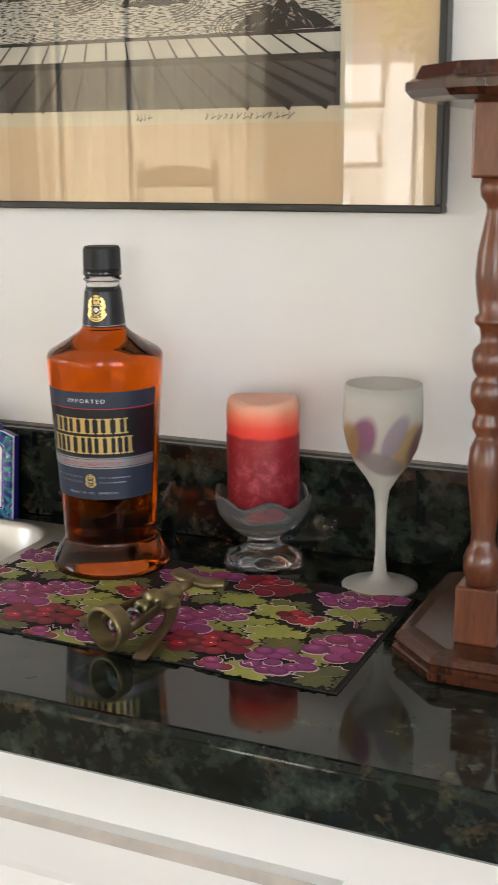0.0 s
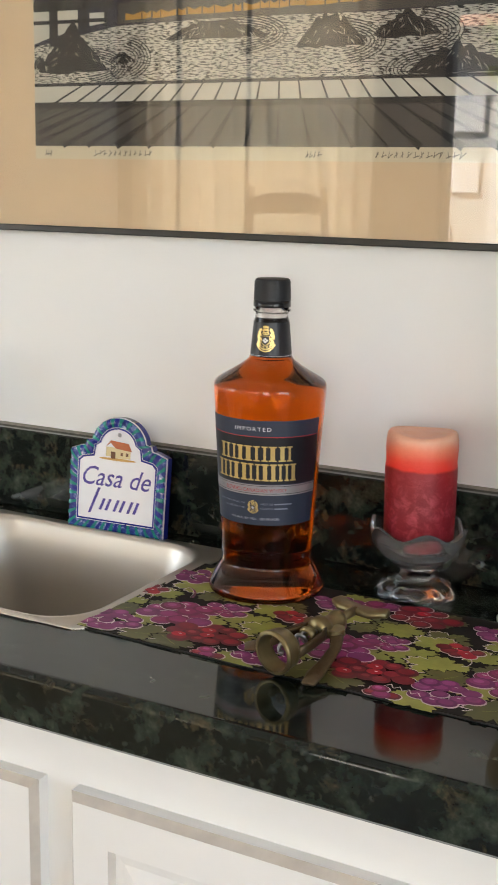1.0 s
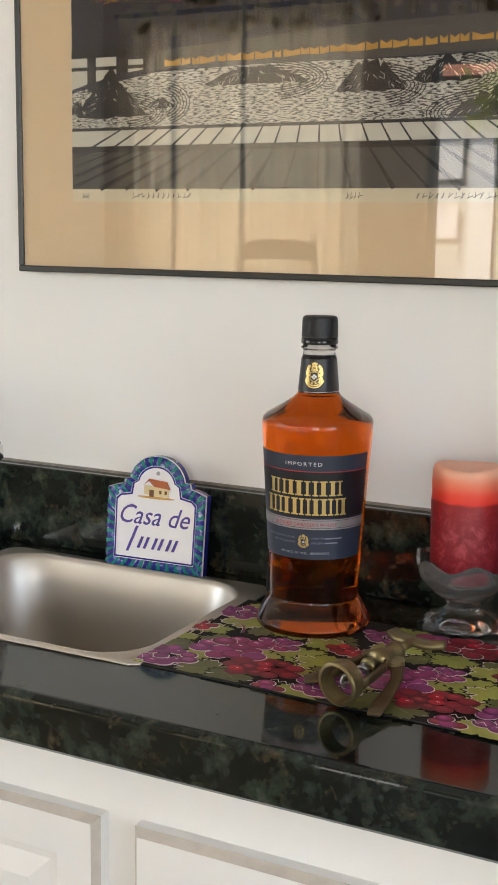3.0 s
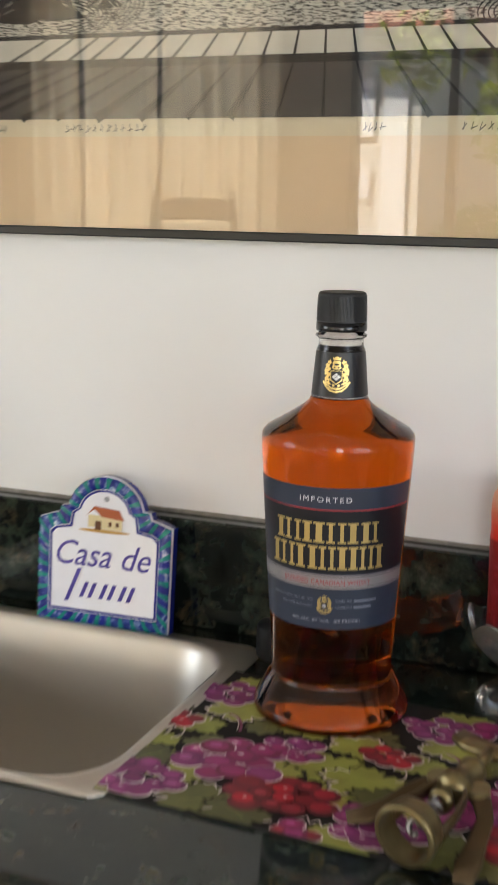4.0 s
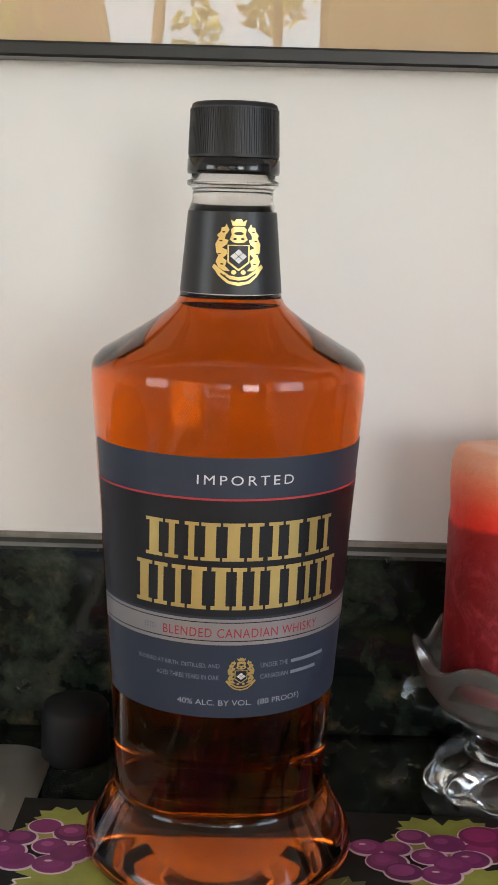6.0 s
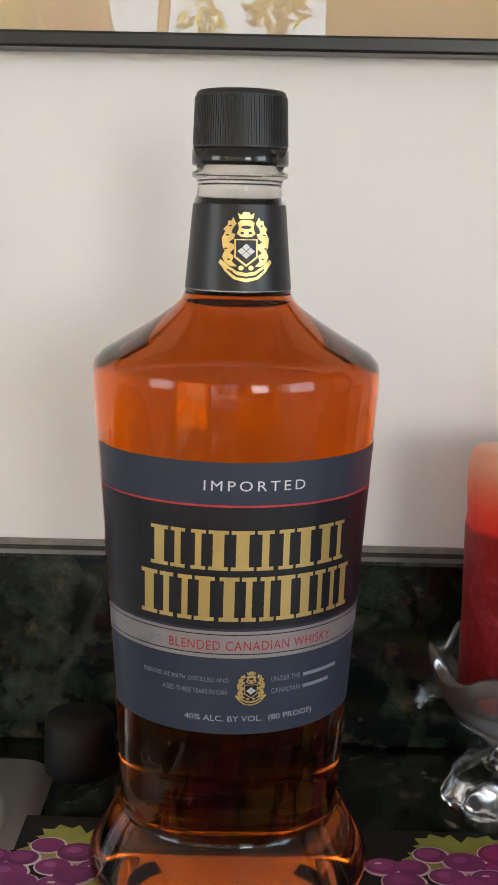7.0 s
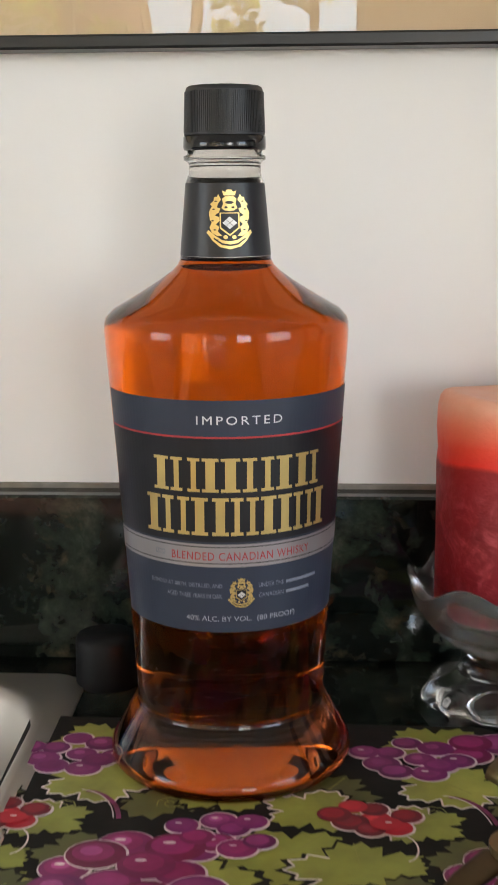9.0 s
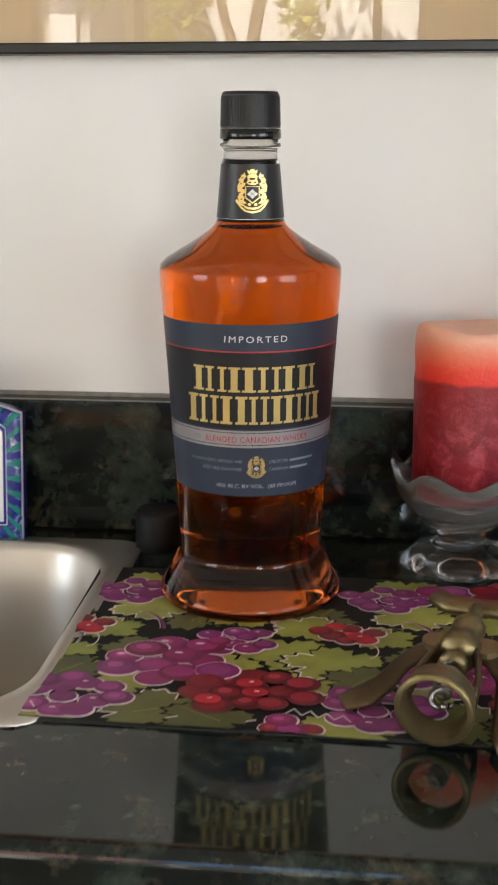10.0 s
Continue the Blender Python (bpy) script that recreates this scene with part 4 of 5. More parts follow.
def corkscrew():
    # local z runs from the bell's mouth along the tool to its handle
    axis = pose(0.1130, -0.1990, MAT_TOP + 0.0199, -85, 0, -15)
    c = holder("corkscrew", "antique brass wing corkscrew lying on the placemat", "corkscrew", axis)
    bell = [(0.0164, 0.0), (0.0188, 0.0), (0.0196, 0.0010), (0.0197, 0.0030), (0.0187, 0.0042), (0.0182, 0.012), (0.0176, 0.016), (0.0160, 0.0175), (0.0150, 0.0165), (0.0160, 0.0145), (0.0163, 0.008), (0.0164, 0.0)]
    part("bell", lathe(bell, 48), BRASS, c, smooth=True)
    for s in (-1, 1):
        part("rib", flat_bar([(s * 0.0165, 0, 0.015), (s * 0.0155, 0, 0.034), (s * 0.0120, 0, 0.052), (s * 0.0085, 0, 0.060)], [0.0048, 0.0042, 0.0045, 0.0055], 0.0016, Vector((1, 0, 0))), BROWNED, c, smooth=True)
    part("collar", lathe([(0.0, 0.056), (0.0098, 0.056), (0.0112, 0.059), (0.0112, 0.066), (0.0085, 0.069), (0.0076, 0.080), (0.0092, 0.083), (0.0092, 0.088), (0.0060, 0.090), (0, 0.090)], 32), BRASS, c, smooth=True)
    part("guide", lathe([(0.0042, 0.043), (0.0075, 0.043), (0.0082, 0.046), (0.0075, 0.049), (0.0042, 0.049), (0.0042, 0.043)], 24), BRASS, c, smooth=True)
    worm = [(0.0036 * math.cos(a), 0.0036 * math.sin(a), 0.008 + 0.0016 * a) for a in np.linspace(0, 8 * math.pi, 90)]
    part("worm", tube(worm + [(0, 0, 0.058)], 0.0019, 8), WORM, c, "dark steel worm", True)
    part("shaft", tube([(0, 0, 0.088), (0, 0, 0.112)], 0.0042, 16), BRASS, c, smooth=True)
    part("handle", flat_bar([(-0.026, -0.002, 0.118), (-0.016, 0, 0.115), (0, 0, 0.114), (0.016, 0, 0.115), (0.030, -0.002, 0.120)], [0.0062, 0.0085, 0.0075, 0.0085, 0.0062], 0.0030, Vector((0, 1, 0))), BRASS, c, smooth=True)
    for s, pts in ((-1, [(-0.011, 0.002, 0.064), (-0.019, 0.003, 0.062), (-0.028, 0.007, 0.052), (-0.034, 0.012, 0.040), (-0.042, 0.0155, 0.029), (-0.052, 0.0170, 0.021)]), (1, [(0.011, 0.002, 0.064), (0.019, 0.003, 0.062), (0.027, 0.006, 0.050), (0.030, 0.011, 0.034), (0.033, 0.0150, 0.016), (0.037, 0.0172, 0.002)])):
        part("wing", flat_bar(pts, [0.0040, 0.0060, 0.0052, 0.0058, 0.0078, 0.0058], 0.0016, Vector((0, 1, 0.2))), BROWNED, c, smooth=True)
        part("gear", lathe([(0, -0.003), (0.0085, -0.003), (0.0085, 0.003), (0, 0.003)], 20), BRASS, c, at=pose(s * 0.0125, 0.001, 0.068, 90, 0, 0))
    return c


corkscrew()

# ---- glazed plaque ----
GLAZE = plain("white_glaze", (0.74, 0.73, 0.76), 0.12, 0, 0.06, 50, 0.03)
COBALT = plain("cobalt_glaze", (0.012, 0.018, 0.20), 0.14, 0, 0.4, 90)
TEAL = plain("teal_glaze", (0.010, 0.19, 0.17), 0.14, 0, 0.35, 90)
border = Mat("brushed_border", (0.02, 0.03, 0.2), 0.14)
border.color(border.ramp(border.noise(95, 4, 0.6, distort=0.8), [(0.38, (0.010, 0.016, 0.15)), (0.52, (0.030, 0.060, 0.26)), (0.62, (0.22, 0.30, 0.50)), (0.70, (0.68, 0.70, 0.75))]))
BORDER = border.m
SCRIPT = plain("violet_script", (0.075, 0.055, 0.26), 0.2, 0, 0.35, 120)


def plaque_outline(i=0.0):
    """Half-width 0.064, with scrolled shoulders and an arched top; i draws the line inwards."""
    pts = [(-0.064 + i, i), (0.064 - i, i), (0.0645 - i, 0.088 - i), (0.0645 - i, 0.094 - i), (0.052 - 0.4 * i, 0.0985 - i), (0.045 - i, 0.1000 - i * 0.9), (0.0430 - i, 0.106 - i * 0.4)]
    for d in range(10, 171, 10):
        a = radians(d)
        pts.append(((0.037 - i) * math.cos(a), 0.101 + (0.034 - i) * math.sin(a)))
    pts += [(-0.0430 + i, 0.106 - i * 0.4), (-0.045 + i, 0.1000 - i * 0.9), (-0.052 + 0.4 * i, 0.0985 - i), (-0.0645 + i, 0.094 - i), (-0.0645 + i, 0.088 - i)]
    return pts


def plaque():
    p = holder("ceramic_plaque", "glazed ceramic name plaque with teal and cobalt border", "plaque", pose(-0.2355, 0.0765, COUNTER_Z + 0.0021, 84, 0, 3))
    # local x across, y up the face, z out of the face
    bm = bmesh.new()
    n = len(plaque_outline())
    bridge(bm, [[(x, y, z) for x, y in plaque_outline(i)] for i, z in ((0.001, -0.013), (0.0, -0.011), (0.0, -0.002), (0.002, 0.0012), (0.006, 0.0018), (0.011, 0.0004), (0.013, 0.0))])
    bm.faces.new([bm.verts.new((x, y, -0.013)) for x, y in plaque_outline(0.001)[::-1]])
    part("body", bm, GLAZE, p, "white glazed body", True)
    # brushed strokes round the border and down the sides, in turn teal and cobalt
    outer, inner = plaque_outline(0.0006), plaque_outline(0.0112)
    length, marks = 0.0, []
    rg = random.Random(3)
    for i in range(n):
        (ax, ay), (bx, by) = outer[i], outer[(i + 1) % n]
        (cx, cy), (dx, dy) = inner[i], inner[(i + 1) % n]
        seg = max(math.hypot(bx - ax, by - ay), math.hypot(dx - cx, dy - cy))
        m = max(1, round(seg / 0.0062))
        for j in range(m):
            marks.append((((ax + (bx - ax) * j / m, ay + (by - ay) * j / m), (cx + (dx - cx) * j / m, cy + (dy - cy) * j / m)), ((ax + (bx - ax) * (j + 0.86) / m, ay + (by - ay) * (j + 0.86) / m), (cx + (dx - cx) * (j + 0.86) / m, cy + (dy - cy) * (j + 0.86) / m))))
    bm = bmesh.new()
    rims = [[bm.verts.new((x, y, z)) for x, y in plaque_outline(i)] for i, z in ((0.0002, -0.0018), (0.002, 0.0015), (0.006, 0.0021), (0.0112, 0.0007))]
    for a, b in zip(rims, rims[1:]):
        for i in range(n):
            j = (i + 1) % n
            bm.faces.new((a[i], a[j], b[j], b[i]))
    part("border", bm, BORDER, p, "brushed cobalt and white border", True)
    for q, ((o0, i0), (o1, i1)) in enumerate(marks):
        if q % 2 == 0 and rg.random() < 0.55:
            continue
        bm = bmesh.new()
        rows = []
        steps = ((0.0, 0.0006), (0.12, 0.0016), (0.35, 0.0021), (0.6, 0.0021), (0.85, 0.0013), (0.98, 0.0007))
        for s, z in steps:
            sl = 0.9 * (s - 0.5)
            row = []
            for e in (0, 1):
                w = 1.0 - 0.5 * s * rg.uniform(0.6, 1)
                u = (0.5 + (e - 0.5) * w) + sl * 0.35
                ox, oy = o0[0] + (o1[0] - o0[0]) * u, o0[1] + (o1[1] - o0[1]) * u
                ix, iy = i0[0] + (i1[0] - i0[0]) * u, i0[1] + (i1[1] - i0[1]) * u
                row.append(bm.verts.new((ox + (ix - ox) * s, oy + (iy - oy) * s, z + 0.0006)))
            rows.append(row)
        for a, b in zip(rows, rows[1:]):
            bm.faces.new((a[0], a[1], b[1], b[0]))
        part("stroke", bm, TEAL if q % 2 else COBALT, p)
    bm = bmesh.new()
    out, inn2 = plaque_outline(-0.0004), plaque_outline(-0.0004)
    for i in range(n):
        j = (i + 1) % n
        bm.faces.new([bm.verts.new(v) for v in ((*out[i], -0.0118), (*out[j], -0.0118), (*out[j], -0.0022), (*out[i], -0.0022))])
    part("side_band", bm, COBALT, p, "cobalt blue side")
    a, b = plaque_outline(0.0118), plaque_outline(0.0138)
    bm = bmesh.new()
    for i in range(n):
        j = (i + 1) % n
        bm.faces.new([bm.verts.new((*q, 0.0006)) for q in (a[i], a[j], b[j], b[i])])
    part("inner_line", bm, COBALT, p)

    def on_face(bm, z=0.0005):
        for v in bm.verts:
            v.co.z = z
        return bm

    part("writing", on_face(letters("Casa de", 0.092, 0.0225, 0.0, 0.0645, shear=0.35, bold=0.004)), SCRIPT, p, "violet script")
    # slanted plain bars in place of the name
    for x, y0, y1 in ((-0.037, 0.020, 0.051), (-0.0225, 0.025, 0.039), (-0.0145, 0.025, 0.039), (-0.0035, 0.025, 0.039), (0.0045, 0.025, 0.039), (0.0150, 0.025, 0.039), (0.0230, 0.025, 0.039)):
        lean = 0.4 * (y1 - y0)
        part("bar", on_face(flat([[(x, y0), (x + 0.0038, y0), (x + 0.0038 + lean, y1), (x + lean, y1)]], 0.01)), SCRIPT, p, "plain violet bar")
    part("painted_house", on_face(flat([rect(-0.016, -0.004, 0.089, 0.100), rect(-0.004, 0.017, 0.088, 0.099)], 0.01), 0.0006), plain("cream_paint", (0.62, 0.50, 0.28), 0.2), p)
    part("painted_roof", on_face(flat([[(-0.018, 0.099), (-0.010, 0.108), (0.014, 0.106), (0.019, 0.097), (-0.003, 0.099), (-0.010, 0.105)]], 0.01), 0.0008), plain("terracotta_paint", (0.36, 0.085, 0.03), 0.2), p)
    part("painted_door", on_face(flat([rect(-0.009, -0.003, 0.087, 0.095), rect(0.004, 0.007, 0.091, 0.095), rect(0.011, 0.014, 0.091, 0.095)], 0.01), 0.0009), plain("brown_paint", (0.10, 0.035, 0.015), 0.2), p)
    part("painted_ground", on_face(flat([disc(0.0, 0.0862, 0.025, 0.0016, 20)], 0.01), 0.0007), plain("ochre_paint", (0.50, 0.28, 0.08), 0.2), p)
    part("hole", on_face(flat([disc(0.0015, 0.1150, 0.0025)], 0.01), 0.0007), plain("hole_shadow", (0.25, 0.25, 0.26), 0.4), p)
    return p


plaque()

# ---- the print in the frame ----
PX0, PX1, PZ0, PZ1 = -0.370, 0.198, 1.342, 1.765
PRINT_Y = 0.1163
PAPER = plain("print_paper", (0.68, 0.60, 0.44), 0.8, 0, 0.05, 50)
P_BLACK = plain("print_black", (0.012, 0.011, 0.013), 0.7, 0, 0.3, 60)
P_INDIGO = plain("print_indigo", (0.020, 0.018, 0.034), 0.7, 0, 0.2, 30)
P_GREY = plain("print_grey", (0.070, 0.066, 0.060), 0.7, 0, 0.25, 25)
P_WHITE = plain("print_white", (0.58, 0.55, 0.47), 0.8, 0, 0.08, 60)
P_RED = plain("print_red", (0.50, 0.016, 0.022), 0.7, 0, 0.15, 30)
P_GOLD = plain("print_gold", (0.50, 0.26, 0.045), 0.7, 0, 0.3, 70)
P_FOREST = print_ink("print_forest", (0.030, 0.030, 0.026), (0.055, 0.050, 0.040), 60)


def gravel():
    k = Mat("print_gravel", (0.5, 0.48, 0.42), 0.8)
    dash = k.noise(1, 2, 0.5, k.coords((140, 950, 1)), 0.25)
    k.color(k.ramp(dash, [(0.455, (0.03, 0.028, 0.026)), (0.485, (0.60, 0.57, 0.49))]))
    return k.m


layer = [0]


def printed(name, polys, material, label=""):
    layer[0] += 1
    ob = part(name, flat(polys, 0.5), material, frame_thing, label, at=pose(0, PRINT_Y - 0.00006 * layer[0], 0, 90, 0, 0))
    return tagged(ob, kind="stuff") if len(polys) > 6 else ob


def line(ax, ay, bx, by, w0, w1=None):
    w1 = w1 or w0
    d = math.hypot(bx - ax, by - ay)
    nx, ny = -(by - ay) / d, (bx - ax) / d
    return [(ax + nx * w0, ay + ny * w0), (ax - nx * w0, ay - ny * w0), (bx - nx * w1, by - ny * w1), (bx + nx * w1, by + ny * w1)]


rg = random.Random(11)
printed("paper", [rect(PX0 - 0.001, PX1 + 0.012, PZ0 - 0.0145, PZ1 + 0.004)], PAPER)
printed("dark_ground", [rect(PX0, PX1, PZ0, PZ1)], P_INDIGO)
printed("gravel_field", [[(PX0, 1.409), (PX1, 1.411), (PX1, 1.475), (0.05, 1.472), (-0.10, 1.474), (-0.253, 1.471), (PX0, 1.452)]], gravel())
# hillside, red sky and leaves
printed("red_sky", [[(PX0, 1.765), (PX0, 1.585), (-0.352, 1.560), (-0.328, 1.552), (-0.310, 1.565), (-0.300, 1.60), (-0.27, 1.55), (-0.22, 1.545), (-0.17, 1.558), (-0.13, 1.60), (-0.05, 1.62), (PX1, 1.64), (PX1, 1.765)]], P_RED)
forest = []
for i in range(240):
    x, z = rg.uniform(-0.30, PX1 - 0.012), rg.uniform(1.508, 1.60)
    r = rg.uniform(0.004, 0.013)
    forest.append([(x + r * rg.uniform(0.6, 1.2) * math.cos(a), z + r * rg.uniform(0.5, 1.0) * math.sin(a)) for a in np.linspace(0, 6.283, 9, endpoint=False)])
printed("forest", forest, P_FOREST)
flecks = []
for i in range(420):
    x = rg.choice((rg.uniform(-0.14, -0.06), rg.uniform(-0.06, 0.03), rg.uniform(0.03, PX1 - 0.01), rg.uniform(-0.24, -0.14)))
    z = rg.uniform(1.545 if x < -0.05 else 1.532, 1.65)
    r = rg.uniform(0.0012, 0.0042)
    flecks.append(disc(x, z, r, r * rg.uniform(0.5, 1.4), 5, rg.uniform(0, 6)))
printed("red_leaves", flecks, plain("print_dull_red", (0.22, 0.022, 0.02), 0.7, 0, 0.4, 40))
trunks = [line(x, 1.51, x + rg.uniform(-0.008, 0.008), 1.765, rg.uniform(0.0006, 0.0022)) for x in (rg.uniform(-0.22, PX1 - 0.012) for _ in range(26))]
printed("trunks", trunks, P_BLACK)
twigs = []
for cx, cz, s in ((-0.318, 1.548, 0.022), (-0.200, 1.563, 0.030)):
    for i in range(70):
        a, d = rg.uniform(0.1, 3.0), s * math.sqrt(rg.random())
        x, z = cx + 1.3 * d * math.cos(a), cz + 0.7 * d * math.sin(a)
        twigs.append(line(x, z, x + rg.uniform(-0.004, 0.004), z + rg.uniform(0.001, 0.004), 0.0004))
printed("twigs", twigs, P_GOLD)
# garden wall with its band of gold, and the pavilion at its end
printed("wall_band", [[(-0.255, 1.473), (PX1, 1.474), (PX1, 1.512), (-0.02, 1.508), (-0.253, 1.494)]], P_GREY)
gold = []
x = -0.244
while x < PX1 - 0.004:
    w = rg.uniform(0.006, 0.022)
    z = 1.4805 + 0.010 * (x + 0.244) / 0.44
    e = min(x + w, PX1)
    gold.append([(x, z - 0.004 + rg.uniform(-0.001, 0.001)), (e, z - 0.0035 + rg.uniform(-0.001, 0.001)), (e, z + 0.003 + rg.uniform(0, 0.002)), ((x + e) / 2, z + 0.001), (x, z + 0.003 + rg.uniform(0, 0.002))])
    x = e + rg.uniform(0.0005, 0.003)
printed("gold_band", gold, P_GOLD)
printed("white_wall", [[(PX0, 1.455), (PX0, 1.490), (-0.345, 1.490), (-0.345, 1.462)], [(-0.338, 1.463), (-0.338, 1.492), (-0.308, 1.491), (-0.308, 1.470)], [(-0.292, 1.472), (-0.292, 1.486), (-0.268, 1.486), (-0.268, 1.475)]], P_WHITE)
printed("pavilion_post", [rect(-0.348, -0.336, 1.452, 1.56), rect(-0.302, -0.296, 1.466, 1.52), rect(-0.272, -0.268, 1.468, 1.505), rect(PX0, -0.26, 1.490, 1.500), rect(PX0, -0.27, 1.476, 1.480)], P_BLACK)
# rocks with raked rings
rocks = [(-0.314, 1.425, 0.050, 0.054), (-0.249, 1.434, 0.017, 0.009), (-0.130, 1.455, 0.062, 0.019), (0.004, 1.443, 0.038, 0.032), (0.086, 1.450, 0.036, 0.022), (0.140, 1.414, 0.052, 0.027), (-0.362, 1.430, 0.012, 0.012)]
rings = []
for cx, cz, w, h in rocks[:6]:
    for j in range(6):
        ra, rb = w * 1.05 + 0.004 * j, 0.010 + 0.0026 * j
        pts = [(cx + ra * math.cos(a), cz + 0.002 + rb * math.sin(a)) for a in np.linspace(-1.2, 1.3, 22)] if cx != 0.140 else [(cx - ra * math.cos(a), cz + 0.002 + rb * math.sin(a)) for a in np.linspace(-1.2, 1.3, 22)]
        for (ax, ay), (bx, by) in zip(pts, pts[1:]):
            if PX0 < ax < PX1 and PX0 < bx < PX1 and ay > 1.411 and by > 1.411:
                rings.append(line(ax, ay, bx, by, 0.0005))
printed("raked_ring", rings, P_BLACK)
shapes, hatch = [], []
for cx, cz, w, h in rocks:
    n = 22
    top = []
    for i in range(n + 1):
        u = -1 + 2 * i / n
        k = max(0.0, 1 - abs(u) ** 1.6) * (0.75 + 0.35 * rg.random())
        if w > 0.045 and h > 0.03:
            k = max(0.0, 1 - abs(u + 0.05) * 1.05) ** 0.9 * (0.85 + 0.2 * rg.random())
        top.append((min(max(cx + w * u, PX0), PX1), cz + h * k))
    low = [(min(max(cx + w * u, PX0), PX1), cz - 0.004 * rg.uniform(0.2, 1)) for u in np.linspace(0.95, -0.95, 8)]
    shapes.append(top + low)
    for i in range(int(420 * w)):
        u = rg.uniform(-0.75, 0.75)
        k = max(0.02, 1 - abs(u)) * h
        z = cz + k * rg.uniform(0.25, 0.85)
        hatch.append(line(cx + w * u, z, cx + w * u + rg.uniform(-0.003, 0.003) + 0.003 * (1 if u > 0 else -1), z - rg.uniform(0.002, 0.007), 0.00035, 0.0001))
printed("rock", shapes, P_BLACK)
printed("rock_hatching", [q for q in hatch if all(PX0 < x < PX1 for x, z in q)], P_WHITE)
# veranda: pale boards, dark sill and the grey deck
printed("veranda_edge", [rect(PX0, PX1, 1.408, 1.4115)], P_BLACK)
printed("veranda_boards", [rect(PX0, PX1, 1.390, 1.408)], P_WHITE)
printed("sill", [rect(PX0, PX1, 1.3835, 1.3905)], P_BLACK)
printed("deck", [rect(PX0, PX1, PZ0, 1.3838)], P_GREY)
joints = []
for k in range(-14, 15):
    jit = rg.uniform(-0.006, 0.006)
    xt, xm, xb = -0.052 + 0.0225 * k + jit * 0.4, -0.052 + 0.0262 * k + jit * 0.6, -0.052 + 0.0400 * k + jit
    if PX0 + 0.004 < xt < PX1 - 0.004 and PX0 + 0.003 < xm < PX1 - 0.003:
        joints.append(line(xm, 1.389, xt, 1.409, 0.0012, 0.0008))
    if PX0 + 0.004 < xm < PX1 - 0.004:
        f = 1.0 if PX0 + 0.004 < xb < PX1 - 0.004 else max(0.05, ((PX0 + 0.004 if xb < 0 else PX1 - 0.004) - xm) / (xb - xm))
        joints.append(line(xm + (xb - xm) * f, 1.384 - (1.384 - PZ0) * f, xm, 1.385, 0.0012 + 0.0032 * f * rg.random(), 0.0009))
printed("joint", joints, P_BLACK)
marks = []
for x0, n, s in ((-0.356, 3, 0.005), (-0.287, 12, 0.009), (-0.020, 4, 0.006), (0.058, 14, 0.009)):
    for i in range(n):
        x = x0 + s * 0.75 * i
        marks.append(line(x, 1.3305 + rg.uniform(0, 0.003), x + s * rg.uniform(0.3, 0.9), 1.3335 + rg.uniform(0, 0.004), 0.0004))
        marks.append(line(x + 0.002, 1.3375, x + rg.uniform(0, 0.003), 1.3315, 0.0003))
printed("pencil_marks", marks, plain("pencil", (0.10, 0.09, 0.08), 0.8))

# ---- behind the camera: glazed door, chair, dark-framed panel ----
ALU = plain("door_frame_paint", (0.16, 0.14, 0.12), 0.45, 0, 0.1, 20)
gd = holder("sliding_door", "sliding glass door with a painted metal frame", "glass door", pose(0, 0, 0))
FY = Y0 - 0.06
for a, b, c, d in ((DX0 + 0.002, DX0 + 0.03, 0.0, DTOP - 0.002), (DX1 - 0.03, DX1 - 0.002, 0.0, DTOP - 0.002), (DX0 + 0.03, DX1 - 0.03, DTOP - 0.05, DTOP - 0.002), (DX0 + 0.03, DX1 - 0.03, 0.0, 0.05), (-0.885, -0.845, 0.05, DTOP - 0.05), (0.045, 0.08, 0.05, DTOP - 0.05)):
    part("door_frame", box(a, b, FY - 0.03, FY + 0.03, c, d), ALU, gd)
for a, b in ((DX0 + 0.03, -0.885), (-0.845, 0.045), (0.08, DX1 - 0.03)):
    bm = bmesh.new()
    bm.faces.new([bm.verts.new(p) for p in ((a, FY, 0.05), (b, FY, 0.05), (b, FY, DTOP - 0.05), (a, FY, DTOP - 0.05))])
    pane = part("pane", bm, pane_glass("door_glass", 1.5), gd)
    pane.visible_shadow = False
# frames for the two side windows, which are unseen and added for their lamps
for name, xa in (("window_1", X0 - 0.09), ("window_2", X1 + 0.03)):
    win = tagged(holder(name, "unseen side window with a white frame, added for fill light", "window", pose(0, 0, 0)), kind="structure")
    for a, b, c, e in ((-2.65, -2.59, 0.85, 2.15), (-1.21, -1.15, 0.85, 2.15), (-2.59, -1.21, 2.09, 2.15), (-2.59, -1.21, 0.85, 0.91)):
        part("window_frame", box(xa, xa + 0.06, a, b, c, e), CABINET, win)
win = tagged(holder("window_3", "window beside the glass door with a white frame", "window", pose(0, 0, 0)), kind="structure")
for a, b, c, e in ((0.882, 0.92, 0.822, 2.078), (1.88, 1.918, 0.822, 2.078), (0.92, 1.88, 2.04, 2.078), (0.92, 1.88, 0.822, 0.86)):
    part("window_frame", box(a, b, Y0 - 0.09, Y0 - 0.03, c, e), CABINET, win)



